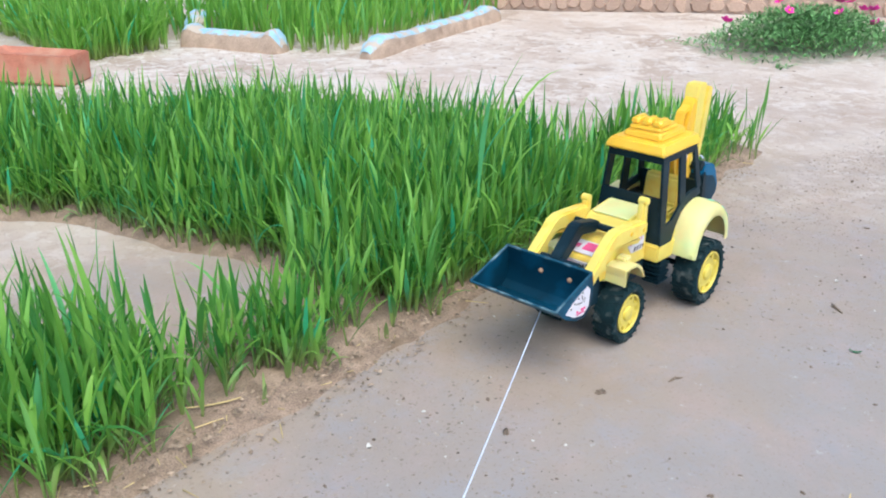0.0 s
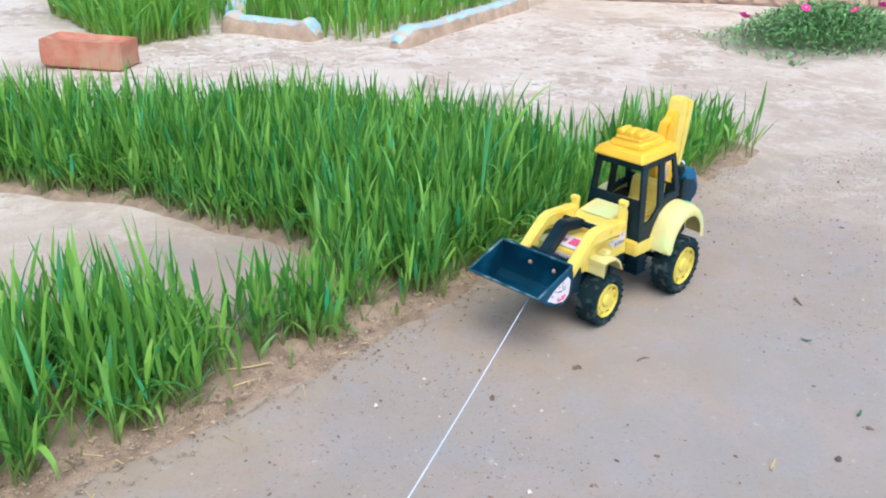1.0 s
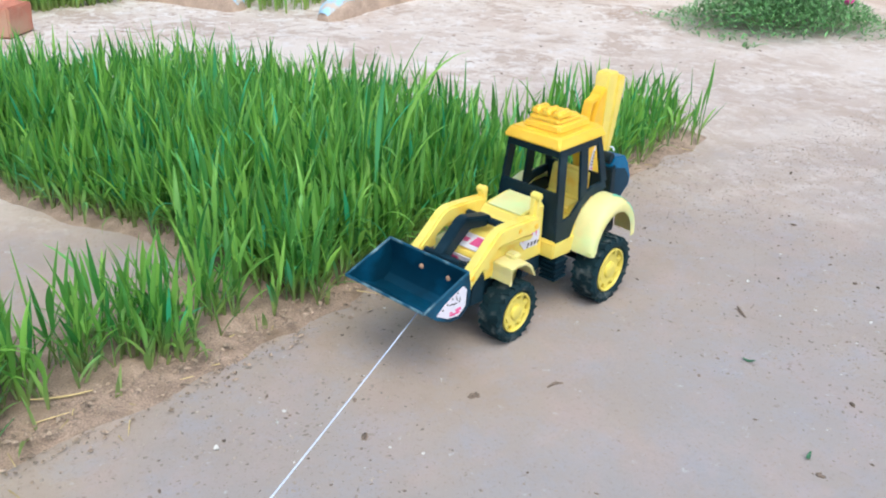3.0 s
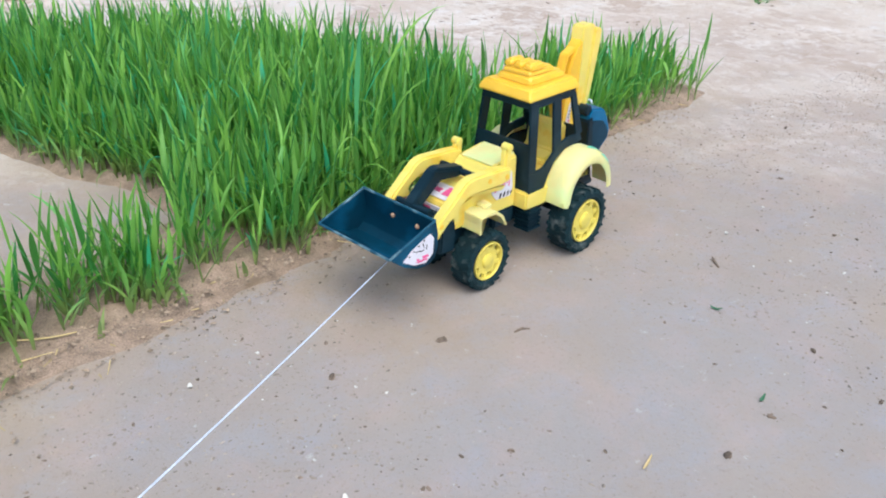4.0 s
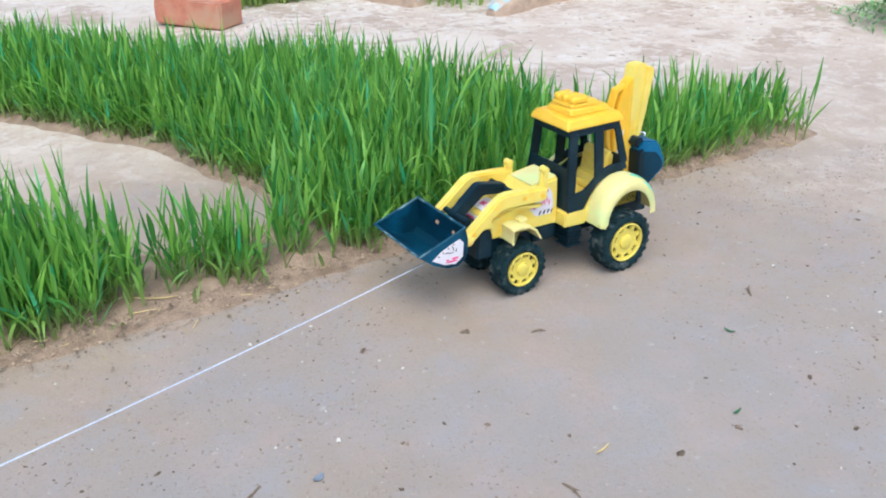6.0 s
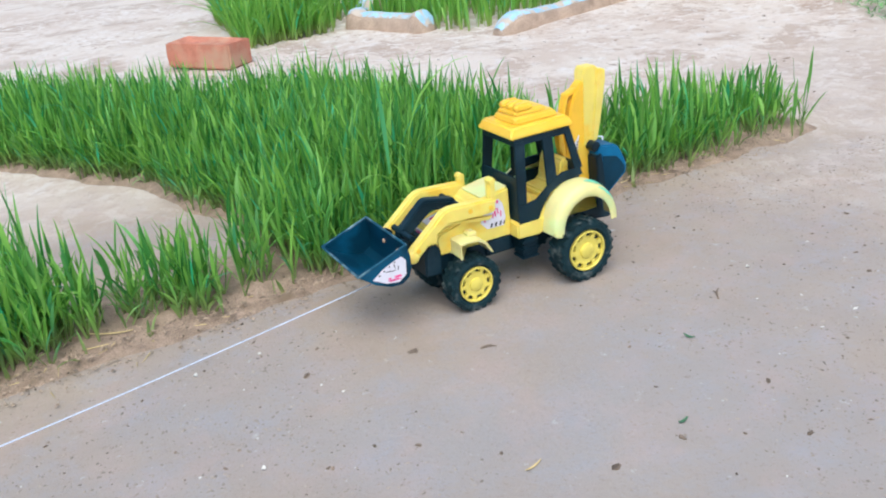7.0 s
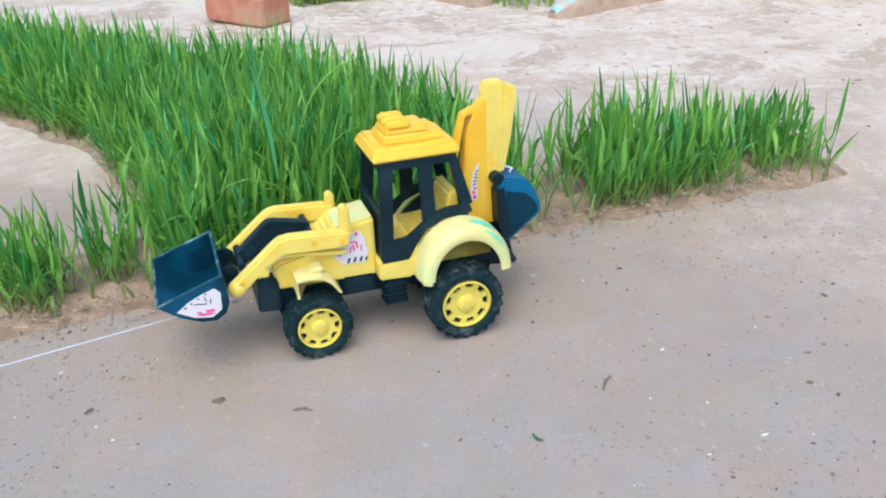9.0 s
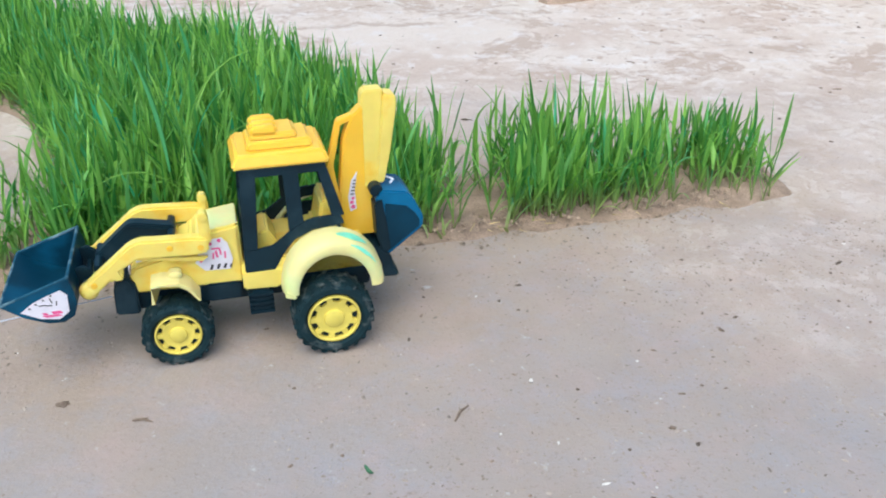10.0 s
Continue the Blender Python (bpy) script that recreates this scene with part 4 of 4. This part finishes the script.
def bund(name, pts, label, w=0.075, h=0.075, cap=True):
    """A low hand-made mud kerb with a limewashed top, along a line."""
    body, top = bmesh.new(), bmesh.new()
    n = 26
    rows, trows = [], []
    P = [Vector((*p, 0)) for p in pts]
    total = sum((b - a).length for a, b in zip(P, P[1:]))
    for i in range(n + 1):
        d, k = total * i / n, 0
        while k < len(P) - 2 and d > (P[k + 1] - P[k]).length:
            d -= (P[k + 1] - P[k]).length
            k += 1
        t = (P[k + 1] - P[k]).normalized()
        c, s = P[k] + t * d, Vector((-t.y, t.x, 0))
        e = wob(c.x, c.y, 12, 3)
        k_end = min(i, n - i)
        swell = (0.40, 0.92, 1.20, 1.26, 1.14)[k_end] if k_end < 5 else 1.0
        hh = h * (1 + 0.12 * e) * swell
        ww = w * (1 + 0.15 * wob(c.x, c.y, 9, 5)) * (0.6 if k_end == 0 else 1.0 if k_end > 4 else 1.15)
        prof = [(-0.62, -0.01), (-0.52, 0.5 * hh), (-0.44, 0.9 * hh), (-0.3, hh), (0.3, hh), (0.44, 0.9 * hh), (0.52, 0.5 * hh), (0.62, -0.01)]
        rows.append([body.verts.new(c + s * (u * ww) + Vector((0, 0, z + 0.004 * wob(c.x + u, c.y + z, 30, 1)))) for u, z in prof])
        trows.append([top.verts.new(c + s * (u * ww) + Vector((0, 0, z))) for u, z in ((-0.46, 0.88 * hh), (-0.3, hh + 0.004), (0, hh + 0.006), (0.3, hh + 0.004), (0.46, 0.88 * hh))])
    for bmx, rr in ((body, rows), (top, trows)):
        for p, q in zip(rr, rr[1:]):
            for j in range(len(p) - 1):
                bmx.faces.new((p[j], p[j + 1], q[j + 1], q[j]))
    for r in (rows[0], rows[-1]):
        body.faces.new(r)
    ob = smooth(part(name, body, MUD), 60)
    tagged(ob, label, "kerb")
    if cap:
        smooth(part("limewash_cap", top, LIME, ob, "flaking pale blue limewash"), 60)
    else:
        top.free()
    return ob


brick()
bund("garden_kerb", [(-0.30, -2.24), (-0.495, -1.915)], "low mud garden kerb with pale blue limewashed top", 0.07, 0.055)
bund("garden_kerb", [(-0.635, -1.665), (-1.05, -1.85), (-1.58, -2.06)], "long low mud garden kerb with pale blue limewashed top", 0.06, 0.048)
bund("garden_kerb", [(-0.36, -2.32), (-0.95, -2.75)], "low garden kerb of mud behind the grass", 0.07, 0.07)


def in_far(x, y):
    return min(0.12 - x, x + 0.24, -2.2 - y + 0.25 * (x + 0.24), y + 2.9)


def in_far_bed(x, y):
    return min(-0.45 - x - 0.5 * (y + 2.05), x + 1.75, y + 2.75, -1.86 - y + 0.36 * (x + 0.75))


blades("far_grass", "dense green grass bed beside the kerb", scatter(in_far, (-0.3, -3.0), (0.2, -2.0), 700, 21), 0.16, 0.25, 0.009, BLADE_FAR, 0.4, 4, 7)
blades("far_grass", "green grass bed inside the low kerb", scatter(in_far_bed, (-1.8, -2.8), (-0.3, -1.7), 750, 22), 0.14, 0.24, 0.009, BLADE_FAR, 0.3, 4, 8)


def flower_bed():
    """A low patch of creeping stems and small leaves with a few open flowers."""
    rnd = random.Random(41)
    bed_ob = new("flower_patch")
    bed_ob.location = (-1.98, -0.92, 0)
    tagged(bed_ob, "low patch of creeping green plants with magenta flowers", "flower bed")
    vs, fs = [], []
    for _ in range(11000):
        u, v = rnd.gauss(0, 0.17), rnd.gauss(0, 0.11)
        if abs(u) > 0.42 or abs(v) > 0.26:
            continue
        ca, sa = math.cos(0.43), math.sin(0.43)
        x, y = -(u * ca) - v * sa, u * sa - v * ca
        z = max(0, 0.12 * (1 - (u / 0.42) ** 2 - (v / 0.28) ** 2)) * rnd.uniform(0.2, 1.15) + 0.004
        a, n, w, el = rnd.uniform(0, 6.28), rnd.uniform(0.014, 0.034), rnd.uniform(0.0018, 0.004), rnd.uniform(-0.2, 0.9)
        dx, dy, dz = math.cos(a) * math.cos(el), math.sin(a) * math.cos(el), math.sin(el)
        sx, sy = -math.sin(a), math.cos(a)
        k = len(vs)
        vs += [(x, y, z), (x + dx * n * 0.5 + sx * w, y + dy * n * 0.5 + sy * w, z + dz * n * 0.6), (x + dx * n, y + dy * n, z + dz * n * 0.9), (x + dx * n * 0.5 - sx * w, y + dy * n * 0.5 - sy * w, z + dz * n * 0.6)]
        fs.append((k, k + 1, k + 2, k + 3))
    me = bpy.data.meshes.new("foliage")
    me.from_pydata(vs, [], fs)
    me.materials.append(LEAF)
    fo = new("foliage", me)
    fo.parent = bed_ob
    for x, y, z, s in ((0.30, -0.14, 0.09, 1.1), (-0.12, 0.16, 0.08, 1.1), (-0.30, -0.06, 0.12, 1.3), (-0.24, -0.03, 0.13, 1.2), (-0.38, 0.0, 0.09, 1.1), (0.05, -0.10, 0.14, 1.0),
                       (-0.17, 0.05, 0.14, 1.2), (-0.33, 0.06, 0.10, 1.1), (0.02, 0.10, 0.12, 0.9), (0.20, 0.02, 0.13, 0.9)):
        f = bmesh.new()
        for i in range(5):
            a = 2 * math.pi * i / 5
            own = bmesh.new()
            bmesh.ops.create_uvsphere(own, u_segments=8, v_segments=6, radius=0.009 * s)
            bmesh.ops.transform(own, matrix=Matrix.Rotation(a, 4, "Z") @ Matrix.Translation((0.010 * s, 0, 0)) @ Matrix.Rotation(-0.5, 4, "Y") @ Matrix.Diagonal((1.2, 0.95, 0.22, 1)), verts=own.verts)
            merged(f, own)
        fl = smooth(part("flower", f, PETAL, bed_ob, "open magenta flower"))
        fl.location = (x, y, z + 0.015)
        fl.rotation_euler = (0.5 * math.sin(x * 40), 0.5, x * 9)
        part("flower_centre", ball((0, 0, 0.003), 0.004 * s), BUD, fl)
        part("flower_stem", tube((0, 0, -z - 0.012), (0, 0, 0), 0.0014, 0.0012, 6), LEAF, fl)
    return bed_ob


flower_bed()


def small_weed():
    ob = blades("weed_sprig", "small dry green weed sprig on the yard", [(-1.63 + 0.02 * i, -0.80 + 0.012 * (i % 2), 0.3) for i in range(4)], 0.05, 0.09, 0.008, LEAF, 1.3, 4, 9)
    return ob


small_weed()


def stone_wall():
    """The foot of a rubble-faced wall behind the yard: mortar with proud stones, and a whitewashed stretch."""
    a, b = Vector((-3.30, -0.84, 0)), Vector((-1.55, -2.50, 0))
    t = (b - a).normalized()
    ang = math.degrees(math.atan2(t.y, t.x))
    ln = (b - a).length
    w = part("wall_back", block((0, -0.2, -0.02), (ln, 0, 1.2), 0), MORTAR)
    w.matrix_world = pose(a.x, a.y, 0, 0, 0, ang)
    tagged(w, "rubble-faced garden wall with brown mortar", "wall", kind="structure")
    rnd = random.Random(77)
    shapes = []
    for k in range(6):
        bm = bmesh.new()
        n = 7
        ring = []
        for i in range(n):
            an = 2 * math.pi * i / n
            ring.append((math.cos(an) * rnd.uniform(0.75, 1.05), math.sin(an) * rnd.uniform(0.7, 1.0)))
        lo = [bm.verts.new((x, 0, z)) for x, z in ring]
        hi = [bm.verts.new((x * 0.82, 0.4, z * 0.8)) for x, z in ring]
        bm.faces.new(hi)
        for i in range(n):
            bm.faces.new((lo[i], lo[(i + 1) % n], hi[(i + 1) % n], hi[i]))
        me = bpy.data.meshes.new("stone")
        bmesh.ops.recalc_face_normals(bm, faces=bm.faces)
        bm.to_mesh(me)
        bm.free()
        me.materials.append(STONE)
        shapes.append(me)
    z = 0.035
    while z < 0.42:
        x = rnd.uniform(0.0, 0.05)
        while x < ln - 0.05:
            r = rnd.uniform(0.018, 0.046)
            o = new("stone", rnd.choice(shapes))
            o.parent = w
            o.matrix_local = Matrix.LocRotScale((x + r, 0.0, z), Euler((0, rnd.uniform(0, 6.28), 0)), (r * 1.1, 0.03, rnd.uniform(0.030, 0.042)))
            x += 2 * r - 0.002
        z += 0.07
    return w


stone_wall()


# ---- small things lying on the path ----
def rest(ob, x, y, turn=0.0):
    ob.matrix_world = pose(x, y, relief(x, y), 0, 0, turn)
    return ob


def clod_mesh(seed, r):
    """A crumbled lump: an angular main piece and a few crumbs broken off beside it."""
    rnd = random.Random(seed)
    bm = bmesh.new()
    for k in range(5):
        q = r * (1.0 if k == 0 else rnd.uniform(0.2, 0.45))
        cx, cy = (0, 0) if k == 0 else (rnd.gauss(0, 1.3) * r, rnd.gauss(0, 0.9) * r)
        own = bmesh.new()
        bmesh.ops.create_icosphere(own, subdivisions=2 if k == 0 else 1, radius=1)
        for v in own.verts:
            d = 1 + 0.8 * noise.noise(v.co * 2.6 + Vector((seed + k, 0, 0)))
            v.co = Vector((v.co.x * 1.35, v.co.y * 0.75, v.co.z * 0.5)) * q * d + Vector((cx, cy, q * 0.25))
        merged(bm, own)
    return bm


CLODS = [(0.276, 0.054, 5.5), (0.407, 0.041, 4.5), (0.569, 0.265, 5), (0.333, 0.23, 3), (0.176, 0.351, 5), (-0.041, 0.306, 4), (0.095, 0.343, 4),
         (0.453, 0.285, 3), (-0.015, 0.396, 3.5), (0.264, 0.281, 3), (-0.44, 0.01, 4), (-0.32, 0.17, 3.5), (-0.66, -0.12, 4.5), (-0.25, 0.33, 3.5)]
for k, (x, y, mm) in enumerate(CLODS):
    ob = part("soil_clod", clod_mesh(k * 3.1, mm * 0.0008), CLOD)
    rest(smooth(ob, 25), x, y, k * 47)
    tagged(ob, "small crumbled dark soil clod on the sandy path", "soil clod", "clods on the path")

for k, (x, y, n) in enumerate(((0.585, 0.231, 0.013), (0.306, 0.353, 0.012), (0.192, 0.091, 0.010), (-0.12, 0.12, 0.014))):
    bm = tube((-n, 0, 0.0012), (0, 0.0015, 0.0022), 0.0011, 0.0014, 7)
    tube((0, 0.0015, 0.0022), (n, -0.001, 0.0010), 0.0014, 0.0007, 7, bm)
    tube((0, 0.0015, 0.0022), (n * 0.45, n * 0.4, 0.0016), 0.0008, 0.0004, 6, bm)
    tw = rest(part("twig_bit", bm, CLOD), x, y, 40 + 65 * k)
    tagged(tw, "short dark forked twig bit on the path", "twig", "twigs on the path")


def scrap(name, x, y, n, w, material, label, category, turn):
    """A thin curled flake: a leaf scrap, a chip of paint or a straw."""
    bm = bmesh.new()
    rows = []
    for i in range(7):
        u = i / 6
        ww = w * math.sin(math.pi * (0.12 + 0.76 * u))
        z = 0.0008 + 0.0025 * (u - 0.5) ** 2 * 4
        rows.append([bm.verts.new(((u - 0.5) * n, q * ww, z + (0.0006 if q else 0) + h)) for h in (0, 0.0005) for q in (-1, 0, 1)])
    for p, q in zip(rows, rows[1:]):
        for a, b in ((0, 1), (1, 2), (4, 3), (5, 4), (2, 5), (3, 0)):
            bm.faces.new((p[a], p[b], q[b], q[a]))
    for r in (rows[0], rows[-1]):
        bm.faces.new((r[0], r[1], r[2], r[5], r[4], r[3]))
    ob = part(name, bm, material)
    rest(smooth(ob, 50), x, y, turn)
    return tagged(ob, label, category)


scrap("leaf_scrap", 0.079, 0.322, 0.014, 0.0018, SCRAP, "small bright green leaf scrap on the path", "leaf", 15)
scrap("leaf_scrap", -0.024, 0.191, 0.014, 0.002, SCRAP, "small dark green leaf scrap on the path", "leaf", 120)
scrap("straw", 0.246, 0.315, 0.022, 0.0013, STRAW, "short dry yellow straw lying on the path", "straw", 20)
scrap("paint_flake", 0.521, 0.238, 0.012, 0.004, SLATE, "blue-grey flake lying on the path", "flake", 30)
for x, y, n in ((0.486, 0.192, 0.006), (0.529, -0.025, 0.006), (0.791, 0.186, 0.005), (-0.2, 0.08, 0.005)):
    scrap("white_chip", x, y, n, 0.0026, GRIT, "tiny white chip on the sandy path", "chip", 70)
for x, y, n, a in ((0.30, -0.285, 0.07, 35), (0.62, -0.175, 0.06, -20), (0.1, -0.30, 0.06, 160)):
    ob = scrap("dry_stalk", x, y, n, 0.0014, STRAW, "dry yellow stalk lying on loose soil", "stalk", a)
    ob.location.z += 0.012
